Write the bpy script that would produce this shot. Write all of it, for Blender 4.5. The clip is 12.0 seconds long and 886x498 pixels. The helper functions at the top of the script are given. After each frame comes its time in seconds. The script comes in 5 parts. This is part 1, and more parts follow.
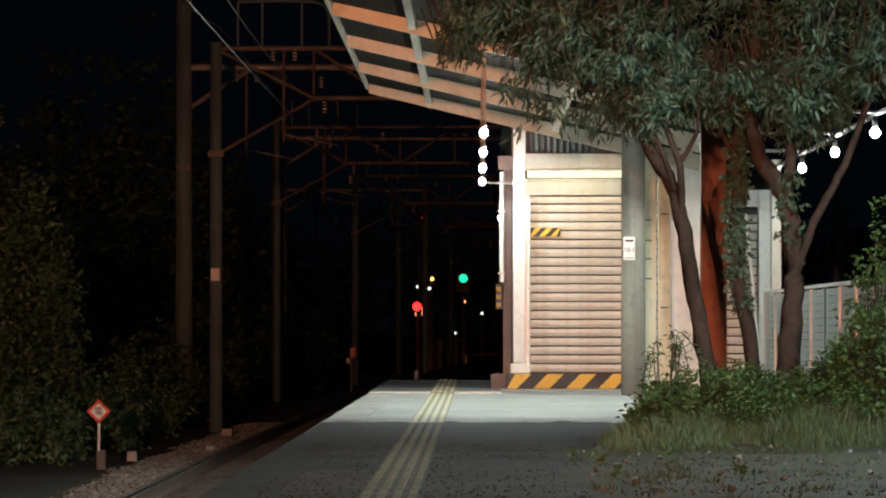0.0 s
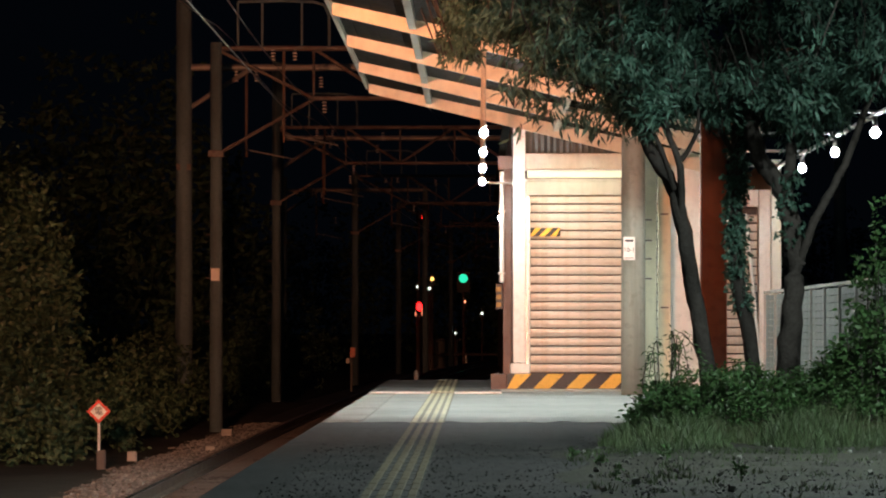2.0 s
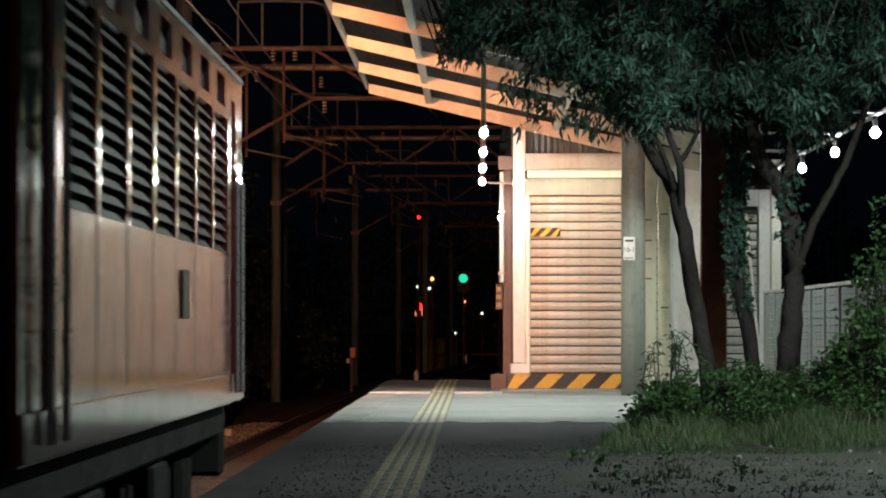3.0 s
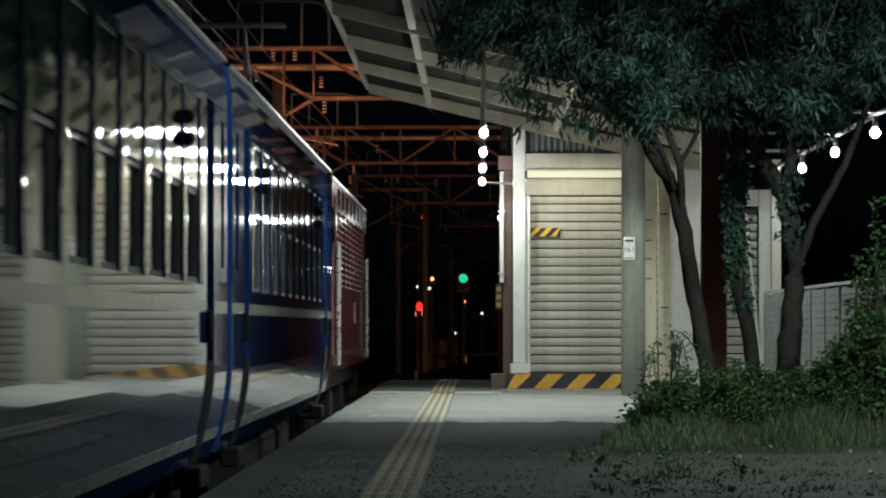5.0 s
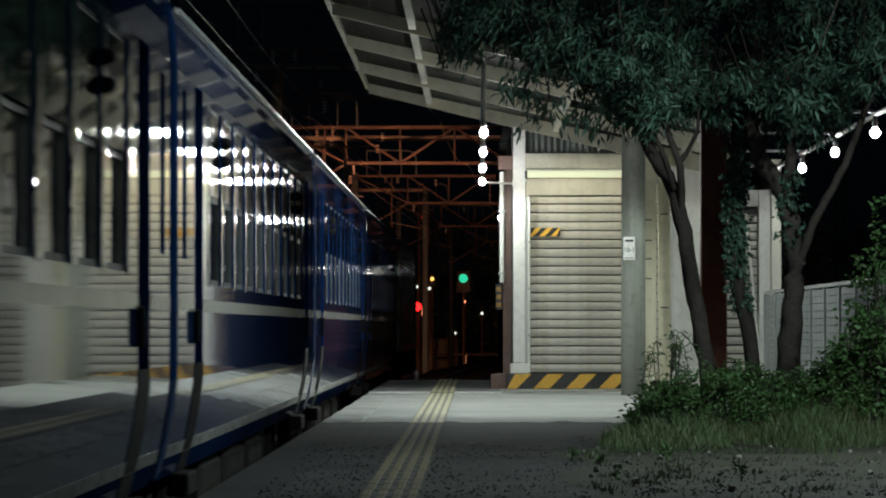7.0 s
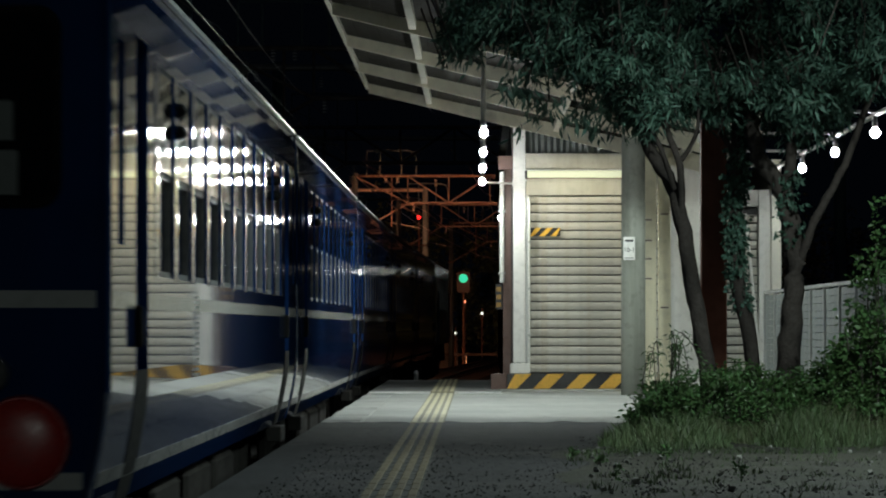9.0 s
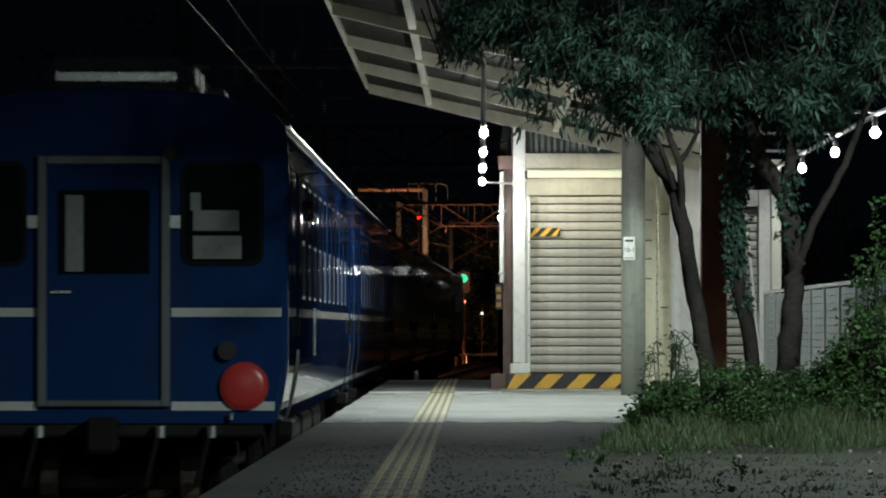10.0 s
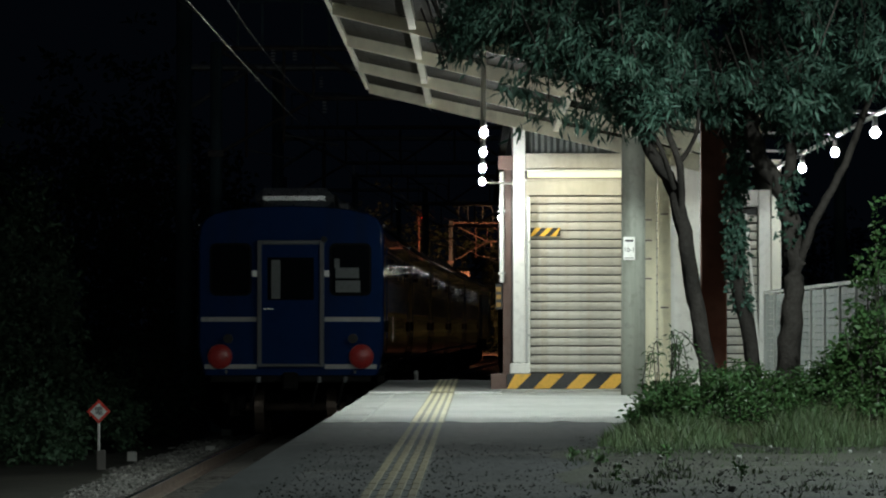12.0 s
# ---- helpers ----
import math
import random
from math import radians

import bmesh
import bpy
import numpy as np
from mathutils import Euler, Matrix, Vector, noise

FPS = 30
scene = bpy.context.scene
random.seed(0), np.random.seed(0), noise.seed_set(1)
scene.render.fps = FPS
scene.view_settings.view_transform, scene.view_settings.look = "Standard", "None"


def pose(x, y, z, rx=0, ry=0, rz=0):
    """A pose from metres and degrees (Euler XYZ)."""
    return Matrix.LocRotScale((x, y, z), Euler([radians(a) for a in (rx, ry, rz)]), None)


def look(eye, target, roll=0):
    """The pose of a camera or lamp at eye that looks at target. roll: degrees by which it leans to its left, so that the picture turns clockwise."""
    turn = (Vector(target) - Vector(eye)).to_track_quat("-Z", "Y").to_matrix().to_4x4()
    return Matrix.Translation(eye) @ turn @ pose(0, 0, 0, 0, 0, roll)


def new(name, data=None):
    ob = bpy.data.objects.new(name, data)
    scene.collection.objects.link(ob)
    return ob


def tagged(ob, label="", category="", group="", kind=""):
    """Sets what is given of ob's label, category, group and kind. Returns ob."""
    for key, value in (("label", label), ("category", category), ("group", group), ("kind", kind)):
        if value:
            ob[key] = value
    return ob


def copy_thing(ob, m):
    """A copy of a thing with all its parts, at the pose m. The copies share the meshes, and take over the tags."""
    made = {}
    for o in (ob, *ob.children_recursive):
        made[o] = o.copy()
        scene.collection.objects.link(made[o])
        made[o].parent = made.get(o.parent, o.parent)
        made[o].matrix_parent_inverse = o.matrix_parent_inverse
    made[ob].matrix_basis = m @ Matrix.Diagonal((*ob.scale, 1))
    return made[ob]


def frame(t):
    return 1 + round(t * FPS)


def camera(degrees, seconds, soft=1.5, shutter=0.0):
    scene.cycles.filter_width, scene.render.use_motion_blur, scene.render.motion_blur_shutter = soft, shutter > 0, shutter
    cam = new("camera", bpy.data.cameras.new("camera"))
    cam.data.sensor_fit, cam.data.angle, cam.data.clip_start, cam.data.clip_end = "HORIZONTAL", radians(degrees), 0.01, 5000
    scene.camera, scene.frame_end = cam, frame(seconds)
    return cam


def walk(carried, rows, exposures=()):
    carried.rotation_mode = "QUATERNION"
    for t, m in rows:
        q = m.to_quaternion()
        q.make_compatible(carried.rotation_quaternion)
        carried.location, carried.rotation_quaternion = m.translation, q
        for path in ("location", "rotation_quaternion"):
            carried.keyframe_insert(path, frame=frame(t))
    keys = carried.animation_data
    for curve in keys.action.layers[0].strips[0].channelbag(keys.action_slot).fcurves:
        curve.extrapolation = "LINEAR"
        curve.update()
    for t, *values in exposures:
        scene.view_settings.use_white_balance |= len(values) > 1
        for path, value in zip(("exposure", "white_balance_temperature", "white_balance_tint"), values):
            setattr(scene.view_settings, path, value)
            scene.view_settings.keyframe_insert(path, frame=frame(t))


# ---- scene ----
# ---- camera: a long lens on a low tripod at the platform's end, standing still ----
# x across the platform, y along the track, z up from the platform's surface
EYE = (0.0, 0.0, 0.83)
cam = camera(10.04, 12.0, soft=2.0, shutter=0.5)
cam_pose = look(EYE, (-0.683, 100.0, 0.83 + 1.534))
walk(cam, [(0.0, cam_pose), (12.0, cam_pose)],
     exposures=[(0.0, 0.0), (2.2, -0.1), (3.2, -0.35), (4.8, -0.6), (7.2, -0.6), (9.0, -0.5), (10.5, -0.15), (12.0, 0.0)])

RAIL = -0.88          # rail head below the platform's surface
TRACK_X = -2.93       # centre line of the track
CURVE_Y, CURVE_R = 60.0, 5000.0


def bend(y):
    """How far the track has swung to the side at y."""
    return max(0.0, y - CURVE_Y) ** 2 / (2 * CURVE_R)


def heading(y):
    return -math.degrees(math.atan(max(0.0, y - CURVE_Y) / CURVE_R))


# ---- world and lamps ----
world = bpy.data.worlds.new("night")
scene.world = world
world.use_nodes = True
wb = world.node_tree.nodes["Background"]
wb.inputs["Color"].default_value = (0.25, 0.4, 0.7, 1)
wb.inputs["Strength"].default_value = 0.003

LAMP_Y = (48.2, 53.6, 59.0, 64.4)
LAMP_Z = 0.83 + 1.85


def lamp_light(name, kind, m, watts, colour, size=0.1, **more):
    data = bpy.data.lights.new(name, kind)
    data.energy, data.color = watts, colour
    if kind == "AREA":
        data.shape, data.size, data.size_y = "RECTANGLE", size, more.get("size_y", size)
        if "spread" in more:
            data.spread = more["spread"]
    else:
        data.shadow_soft_size = size
    if kind == "SPOT":
        data.spot_size, data.spot_blend = more["spot"], more.get("blend", 0.1)
    ob = new(name, data)
    ob.matrix_world = m
    return ob


COOL = (0.87, 1.0, 0.95)
for x in (0.06, 3.80):
    for y in LAMP_Y:
        lamp_light("platform_lamp_light", "SPOT", pose(x, y, LAMP_Z - 0.1), (62 if x < 1 else 30) if y > 64 else 215, COOL, 0.06, spot=radians(176), blend=0.25)
# the tube over the shutter
lamp_light("tube_light", "AREA", pose(1.27, 64.4, 2.74, 30), 12, (1.0, 0.97, 0.72), 1.2, size_y=0.07)
# a lamp on the building's side wall
lamp_light("wall_lamp_light", "POINT", pose(0.20, 75.5, 2.40), 22, COOL, 0.04)
# the yard lamp at the side of the platform
lamp_light("yard_lamp_light", "SPOT", pose(4.2, 29.4, 4.55), 1550, (0.82, 1.0, 0.95), 0.1, spot=radians(170), blend=0.3)
# unseen lamp added well behind the camera, to fill bushes and coach end
lamp_light("rear_fill_light", "SPOT", look((0.5, -25.0, 7.0), (-2.5, 60.0, 0.5)), 3000, (0.84, 1.0, 0.93), 0.12, spot=radians(60), blend=0.4)


# ---- materials ----
def material(name, base, rough=0.6, metal=0.0, var=0.25, scale=6.0, bump=0.1, bscale=60.0, coat=0.0,
             spots=None, streak=None, island=0.0, rnd=0.0, emit=None, strength=0.0, fine=0.12, bdist=0.01):
    mat = bpy.data.materials.new(name)
    mat.use_nodes = True
    nt = mat.node_tree
    n, l = nt.nodes, nt.links
    bsdf = n["Principled BSDF"]
    bsdf.inputs["Roughness"].default_value = rough
    bsdf.inputs["Metallic"].default_value = metal
    bsdf.inputs["Coat Weight"].default_value = coat
    bsdf.inputs["Coat Roughness"].default_value = 0.06
    co = n.new("ShaderNodeTexCoord")
    geo = n.new("ShaderNodeNewGeometry")

    def noise_tex(sc, detail=5.0, vec=None):
        t = n.new("ShaderNodeTexNoise")
        t.inputs["Scale"].default_value = sc
        t.inputs["Detail"].default_value = detail
        l.new(vec if vec else geo.outputs["Position"], t.inputs["Vector"])
        return t

    def mixed(a, b, fac):
        m = n.new("ShaderNodeMix")
        m.data_type = "RGBA"
        for sock, v in ((m.inputs[6], a), (m.inputs[7], b)):
            if isinstance(v, tuple):
                sock.default_value = (*v[:3], 1)
            else:
                l.new(v, sock)
        l.new(fac, m.inputs[0])
        return m.outputs[2]

    def ramp(sock, lo, hi, a=0.0, b=1.0):
        r = n.new("ShaderNodeMapRange")
        l.new(sock, r.inputs[0])
        for i, v in enumerate((lo, hi, a, b)):
            r.inputs[i + 1].default_value = v
        return r.outputs[0]

    # object coordinates keep the grain on a thing that moves
    pos = co.outputs["Object"]
    big = noise_tex(scale * 0.25, 6.0, pos)
    small = noise_tex(scale * 4, 4.0, pos)
    dark = tuple(c * (1 - var) for c in base)
    light = tuple(min(1, c * (1 + var)) for c in base)
    col = mixed(dark, light, ramp(big.outputs["Fac"], 0.35, 0.65))
    col = mixed(col, tuple(c * (1 - fine * 2.5) for c in base), ramp(small.outputs["Fac"], 0.5, 0.75, 0, 0.6))
    if spots:
        sc, lo, colour, amount = spots
        s = noise_tex(sc, 7.0, pos)
        col = mixed(col, colour, ramp(s.outputs["Fac"], lo, lo + 0.12, 0, amount))
    if streak:
        sc, colour, amount = streak
        mp = n.new("ShaderNodeMapping")
        mp.inputs["Scale"].default_value = (sc, sc, sc * 0.06)
        l.new(pos, mp.inputs["Vector"])
        s = noise_tex(1.0, 5.0, mp.outputs["Vector"])
        col = mixed(col, colour, ramp(s.outputs["Fac"], 0.5, 0.72, 0, amount))
    if rnd or island:
        hsv = n.new("ShaderNodeHueSaturation")
        l.new(col, hsv.inputs["Color"])
        if island:
            src = geo.outputs["Random Per Island"]
        else:
            info = n.new("ShaderNodeObjectInfo")
            src = info.outputs["Random"]
        k = island or rnd
        l.new(ramp(src, 0, 1, 1 - k, 1 + k), hsv.inputs["Value"])
        l.new(ramp(src, 0, 1, 0.5 - 0.03 * k, 0.5 + 0.05 * k), hsv.inputs["Hue"])
        col = hsv.outputs["Color"]
    l.new(col, bsdf.inputs["Base Color"])
    rn = ramp(small.outputs["Fac"], 0.3, 0.7, max(0.02, rough * 0.8), min(1, rough * 1.2))
    l.new(rn, bsdf.inputs["Roughness"])
    if bump:
        b = n.new("ShaderNodeBump")
        b.inputs["Strength"].default_value = bump
        b.inputs["Distance"].default_value = bdist
        bt = noise_tex(bscale, 4.0, pos)
        l.new(bt.outputs["Fac"], b.inputs["Height"])
        l.new(b.outputs["Normal"], bsdf.inputs["Normal"])
    if emit:
        bsdf.inputs["Emission Color"].default_value = (*emit, 1)
        bsdf.inputs["Emission Strength"].default_value = strength
    return mat


def glow(name, colour, strength):
    mat = bpy.data.materials.new(name)
    mat.use_nodes = True
    b = mat.node_tree.nodes["Principled BSDF"]
    b.inputs["Base Color"].default_value = (*[c * 0.5 for c in colour], 1)
    b.inputs["Emission Color"].default_value = (*colour, 1)
    b.inputs["Emission Strength"].default_value = strength
    return mat


M = {}
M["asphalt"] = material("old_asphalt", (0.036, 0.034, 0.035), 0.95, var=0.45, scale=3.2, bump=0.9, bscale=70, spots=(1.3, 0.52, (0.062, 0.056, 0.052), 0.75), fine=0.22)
# darker copy of the asphalt; at the edge it holds the lamp's falloff
M["asphalt_dark"] = material("darkened_asphalt", (0.020, 0.020, 0.021), 0.9, var=0.3, scale=3, bump=0.5, bscale=90)
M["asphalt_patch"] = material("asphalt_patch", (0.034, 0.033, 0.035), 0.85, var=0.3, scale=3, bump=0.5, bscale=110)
M["concrete"] = material("platform_concrete", (0.43, 0.43, 0.40), 0.8, var=0.14, scale=1.6, bump=0.25, bscale=70, spots=(2.0, 0.6, (0.2, 0.2, 0.19), 0.6))
M["edge_stone"] = material("edge_stone", (0.43, 0.43, 0.40), 0.8, var=0.15, scale=3, bump=0.25, rnd=0.12, spots=(3, 0.58, (0.18, 0.18, 0.17), 0.7))
M["wall_concrete"] = material("retaining_concrete", (0.16, 0.15, 0.14), 0.9, var=0.3, scale=2, bump=0.3, streak=(3, (0.06, 0.055, 0.05), 0.7))
M["tactile"] = material("tactile_yellow", (0.72, 0.65, 0.42), 0.7, var=0.2, scale=5, bump=0.2, rnd=0.12, spots=(5, 0.55, (0.25, 0.22, 0.14), 0.7))
# worn yellow, darkened too for the dim ground outside the canopy
M["tactile_worn_shaded"] = material("tactile_worn_shaded", (0.19, 0.155, 0.10), 0.85, var=0.3, scale=5, bump=0.3, rnd=0.12, spots=(1.6, 0.46, (0.065, 0.06, 0.05), 0.9))
M["cream"] = material("cream_steel_paint", (0.70, 0.67, 0.58), 0.45, var=0.10, scale=2, bump=0.05, streak=(4, (0.42, 0.36, 0.26), 0.5), spots=(6, 0.66, (0.35, 0.24, 0.15), 0.5))
M["cream_wall"] = material("cream_wall_panel", (0.76, 0.73, 0.64), 0.5, var=0.08, scale=1.5, bump=0.06, streak=(5, (0.5, 0.44, 0.34), 0.35))
M["white_paint"] = material("white_post_paint", (0.80, 0.79, 0.76), 0.4, var=0.05, scale=3, bump=0.04, streak=(6, (0.5, 0.45, 0.38), 0.3))
M["shutter"] = material("shutter_slat_steel", (0.50, 0.48, 0.43), 0.38, metal=0.15, var=0.12, scale=3, bump=0.04, rnd=0.06, streak=(7, (0.36, 0.28, 0.18), 0.5))
M["corrugated"] = material("corrugated_steel", (0.17, 0.19, 0.18), 0.5, var=0.2, scale=3, bump=0.05)
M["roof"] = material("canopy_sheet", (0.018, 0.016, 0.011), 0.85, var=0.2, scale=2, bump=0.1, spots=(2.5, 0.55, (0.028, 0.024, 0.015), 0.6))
M["rafter"] = material("rafter_cream_paint", (0.82, 0.77, 0.63), 0.5, var=0.1, scale=2, bump=0.05, streak=(4, (0.5, 0.42, 0.3), 0.4))
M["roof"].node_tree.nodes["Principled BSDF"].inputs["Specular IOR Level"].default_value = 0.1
M["rust_red"] = material("red_oxide_paint", (0.30, 0.10, 0.06), 0.55, var=0.2, scale=3, bump=0.1, streak=(5, (0.12, 0.06, 0.045), 0.6))
M["pole_concrete"] = material("pole_concrete", (0.30, 0.31, 0.27), 0.85, var=0.15, scale=3, bump=0.2, streak=(7, (0.16, 0.17, 0.14), 0.7))
M["steel_dark"] = material("weathered_steel", (0.17, 0.135, 0.12), 0.55, metal=0.2, var=0.3, scale=4, bump=0.15, spots=(5, 0.5, (0.2, 0.08, 0.04), 0.7))
M["pole_paint"] = material("weathered_pole_paint", (0.13, 0.20, 0.23), 0.7, var=0.25, scale=4, bump=0.15, streak=(5, (0.07, 0.09, 0.10), 0.6))
M["gantry"] = material("weathered_gantry_paint", (0.15, 0.135, 0.13), 0.55, var=0.3, scale=3, bump=0.15, spots=(5, 0.5, (0.09, 0.05, 0.04), 0.7))
M["galv"] = material("galvanised_steel", (0.45, 0.45, 0.44), 0.4, metal=0.7, var=0.2, scale=6, bump=0.05)
M["rail"] = material("rail_steel", (0.20, 0.15, 0.12), 0.4, metal=0.6, var=0.3, scale=8, bump=0.1)
M["rail_top"] = material("rail_head", (0.55, 0.55, 0.56), 0.22, metal=1.0, var=0.1, scale=8, bump=0.02)
M["ballast"] = material("ballast_stone", (0.20, 0.195, 0.18), 0.9, var=0.2, scale=6, bump=0.3, island=0.45)
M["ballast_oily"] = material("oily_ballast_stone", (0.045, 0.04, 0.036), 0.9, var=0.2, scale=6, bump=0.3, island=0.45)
M["earth"] = material("ground_earth", (0.06, 0.058, 0.045), 0.95, var=0.4, scale=1.2, bump=0.6, bscale=25, bdist=0.03)
M["sleeper"] = material("sleeper_concrete", (0.09, 0.083, 0.075), 0.9, var=0.2, scale=4, bump=0.2, rnd=0.15)
M["black"] = material("black_paint", (0.02, 0.02, 0.022), 0.5, var=0.2, scale=5, bump=0.05)
M["yellow"] = material("hazard_yellow", (0.75, 0.42, 0.05), 0.45, var=0.1, scale=6, bump=0.05, spots=(9, 0.62, (0.3, 0.2, 0.08), 0.5))
M["blue"] = material("coach_blue_gloss", (0.013, 0.046, 0.16), 0.032, var=0.12, scale=1.0, bump=0.013, bscale=1.6, coat=0.0, streak=(3, (0.03, 0.045, 0.09), 0.4), bdist=0.02)
M["loco_red"] = material("loco_red_gloss", (0.11, 0.022, 0.024), 0.13, var=0.12, scale=1.5, bump=0.015, bscale=5, coat=0.0, streak=(5, (0.08, 0.03, 0.028), 0.8), bdist=0.02)
M["loco_pillar"] = material("loco_pillar_gloss", (0.20, 0.035, 0.038), 0.06, var=0.12, scale=1.5, bump=0.0, streak=(5, (0.12, 0.05, 0.04), 0.5))
M["reflector"] = material("orange_red_reflector", (0.75, 0.16, 0.07), 0.4, var=0.1, scale=6, bump=0.02)
M["band_white"] = material("white_band", (0.72, 0.72, 0.70), 0.08, var=0.08, scale=3, bump=0.02)
M["band_grey"] = material("grimy_band", (0.26, 0.26, 0.26), 0.3, var=0.25, scale=3, bump=0.02, streak=(5, (0.1, 0.1, 0.1), 0.6))
M["roof_grey"] = material("coach_roof_grey", (0.20, 0.20, 0.21), 0.6, var=0.2, scale=2, bump=0.1, streak=(3, (0.1, 0.1, 0.1), 0.5))
M["under"] = material("underframe_grime", (0.03, 0.028, 0.026), 0.8, var=0.3, scale=5, bump=0.3)
M["alu"] = material("aluminium_trim", (0.62, 0.62, 0.62), 0.3, metal=0.8, var=0.1, scale=6, bump=0.03)
# near-black pane: the unlit interior is put into its colour
M["glass_dark"] = material("dark_interior_glass", (0.008, 0.010, 0.012), 0.04, var=0.1, scale=1, bump=0.0)
M["rubber"] = material("black_rubber", (0.015, 0.015, 0.015), 0.7, var=0.2, scale=6, bump=0.1)
for key in ("rubber", "under"):
    M[key].node_tree.nodes["Principled BSDF"].inputs["Specular IOR Level"].default_value = 0.08
# near-black tone stands for a side wall that no lamp reaches
M["unlit_wall"] = material("unlit_side_wall", (0.07, 0.062, 0.058), 0.6, var=0.25, scale=2, bump=0.1, streak=(4, (0.03, 0.028, 0.026), 0.6))
M["brown_post"] = material("brown_post_paint", (0.13, 0.075, 0.06), 0.55, var=0.2, scale=3, bump=0.1, streak=(5, (0.07, 0.05, 0.04), 0.6))
M["sash"] = material("grey_window_sash", (0.16, 0.17, 0.18), 0.35, var=0.15, scale=5, bump=0.03)
# amber darkened, since the plate stands unlit beside the wall
M["plate_amber"] = material("darkened_amber", (0.32, 0.17, 0.03), 0.5, var=0.1, scale=6, bump=0.03)
M["tactile_base"] = material("tactile_groove", (0.34, 0.31, 0.22), 0.8, var=0.2, scale=5, bump=0.2, rnd=0.12)
M["worn_shaded_base"] = material("worn_shaded_groove", (0.085, 0.082, 0.078), 0.9, var=0.3, scale=5, bump=0.3)
M["slab_dark"] = material("dark_slab_concrete", (0.20, 0.20, 0.195), 0.8, var=0.2, scale=2, bump=0.25, spots=(2.0, 0.55, (0.13, 0.13, 0.125), 0.6))
M["post_yellow"] = material("pale_yellow_post_paint", (0.82, 0.76, 0.56), 0.45, var=0.08, scale=2, bump=0.05, streak=(5, (0.5, 0.42, 0.25), 0.4))
# cream set darker near the tube, to offset its strong light
M["beam_grey"] = material("darkened_beam_paint", (0.46, 0.44, 0.38), 0.5, var=0.12, scale=2, bump=0.06, streak=(5, (0.3, 0.26, 0.19), 0.5))
M["fence_paint"] = material("aged_fence_paint", (0.19, 0.21, 0.20), 0.5, var=0.15, scale=2, bump=0.05, streak=(5, (0.22, 0.23, 0.2), 0.6))
M["tail_red"] = material("red_marker_disc", (0.62, 0.05, 0.045), 0.3, var=0.1, scale=8, bump=0.03)
M["paper"] = material("paper_notice", (0.30, 0.32, 0.31), 0.8, var=0.05, scale=6, bump=0.02)
M["bark"] = material("tree_bark", (0.065, 0.052, 0.046), 0.9, var=0.35, scale=9, bump=0.7, bscale=28, bdist=0.02)
M["leaf"] = material("tree_leaf", (0.078, 0.155, 0.11), 0.55, var=0.2, scale=3, bump=0.0, island=0.45)
M["leaf_bush"] = material("bush_leaf", (0.07, 0.13, 0.042), 0.5, var=0.25, scale=3, bump=0.0, island=0.5)
M["grass"] = material("grass_blade", (0.07, 0.10, 0.04), 0.6, var=0.3, scale=1.5, bump=0.0, island=0.5, spots=(1.2, 0.52, (0.12, 0.11, 0.055), 0.5))
M["leaf_far"] = material("hillside_leaf", (0.055, 0.11, 0.055), 0.6, var=0.3, scale=2, bump=0.0, island=0.5)
M["bulb"] = glow("lamp_bulb", (0.95, 1.0, 0.97), 800.0)
M["bulb_low"] = glow("low_lamp_bulb", (0.95, 1.0, 0.97), 160.0)
M["bulb_far"] = glow("far_lamp_bulb", (0.95, 1.0, 0.97), 22.0)
M["tube"] = glow("tube_glow", (0.95, 1.0, 0.72), 0.6)
M["head"] = glow("headlight_glow", (1.0, 0.36, 0.17), 800000.0)
M["sig_red"] = glow("signal_red", (1.0, 0.012, 0.012), 7.0)
M["sig_green"] = glow("signal_green", (0.03, 1.0, 0.55), 1.0)
M["sig_amber"] = glow("signal_amber", (1.0, 0.55, 0.12), 3.0)
M["sig_white"] = glow("far_lamp_white", (0.9, 1.0, 0.85), 2.0)
M["sig_orange"] = glow("far_panel_orange", (1.0, 0.28, 0.14), 3.0)

M["sign_white"] = material("reflective_white", (0.85, 0.85, 0.83), 0.5, var=0.04, scale=8, bump=0.02)
M["sign_red"] = material("reflective_red", (0.75, 0.06, 0.04), 0.5, var=0.06, scale=8, bump=0.02)


# ---- mesh helpers ----
def finish(name, bm, mat, parent=None, label="", smooth=False):
    me = bpy.data.meshes.new(name)
    bm.normal_update()
    bm.to_mesh(me)
    bm.free()
    for m in (mat if isinstance(mat, (list, tuple)) else [mat]):
        me.materials.append(m)
    if smooth:
        for p in me.polygons:
            p.use_smooth = True
    ob = new(name, me)
    if parent:
        ob.parent = parent
    if label:
        ob["label"] = label
    return ob


def part(name, bm, mat, parent, label="", smooth=False):
    return finish(name, bm, mat, parent, label, smooth)


def share(name, mesh, parent, m, label=""):
    """One more object on a mesh that is already there."""
    ob = new(name, mesh)
    ob.parent = parent
    ob.matrix_basis = m
    if label:
        ob["label"] = label
    return ob


def thing(name, label, category, m=None, group="", kind=""):
    ob = new(name)
    ob.empty_display_size = 0.1
    if m is not None:
        ob.matrix_basis = m
    return tagged(ob, label, category, group, kind)


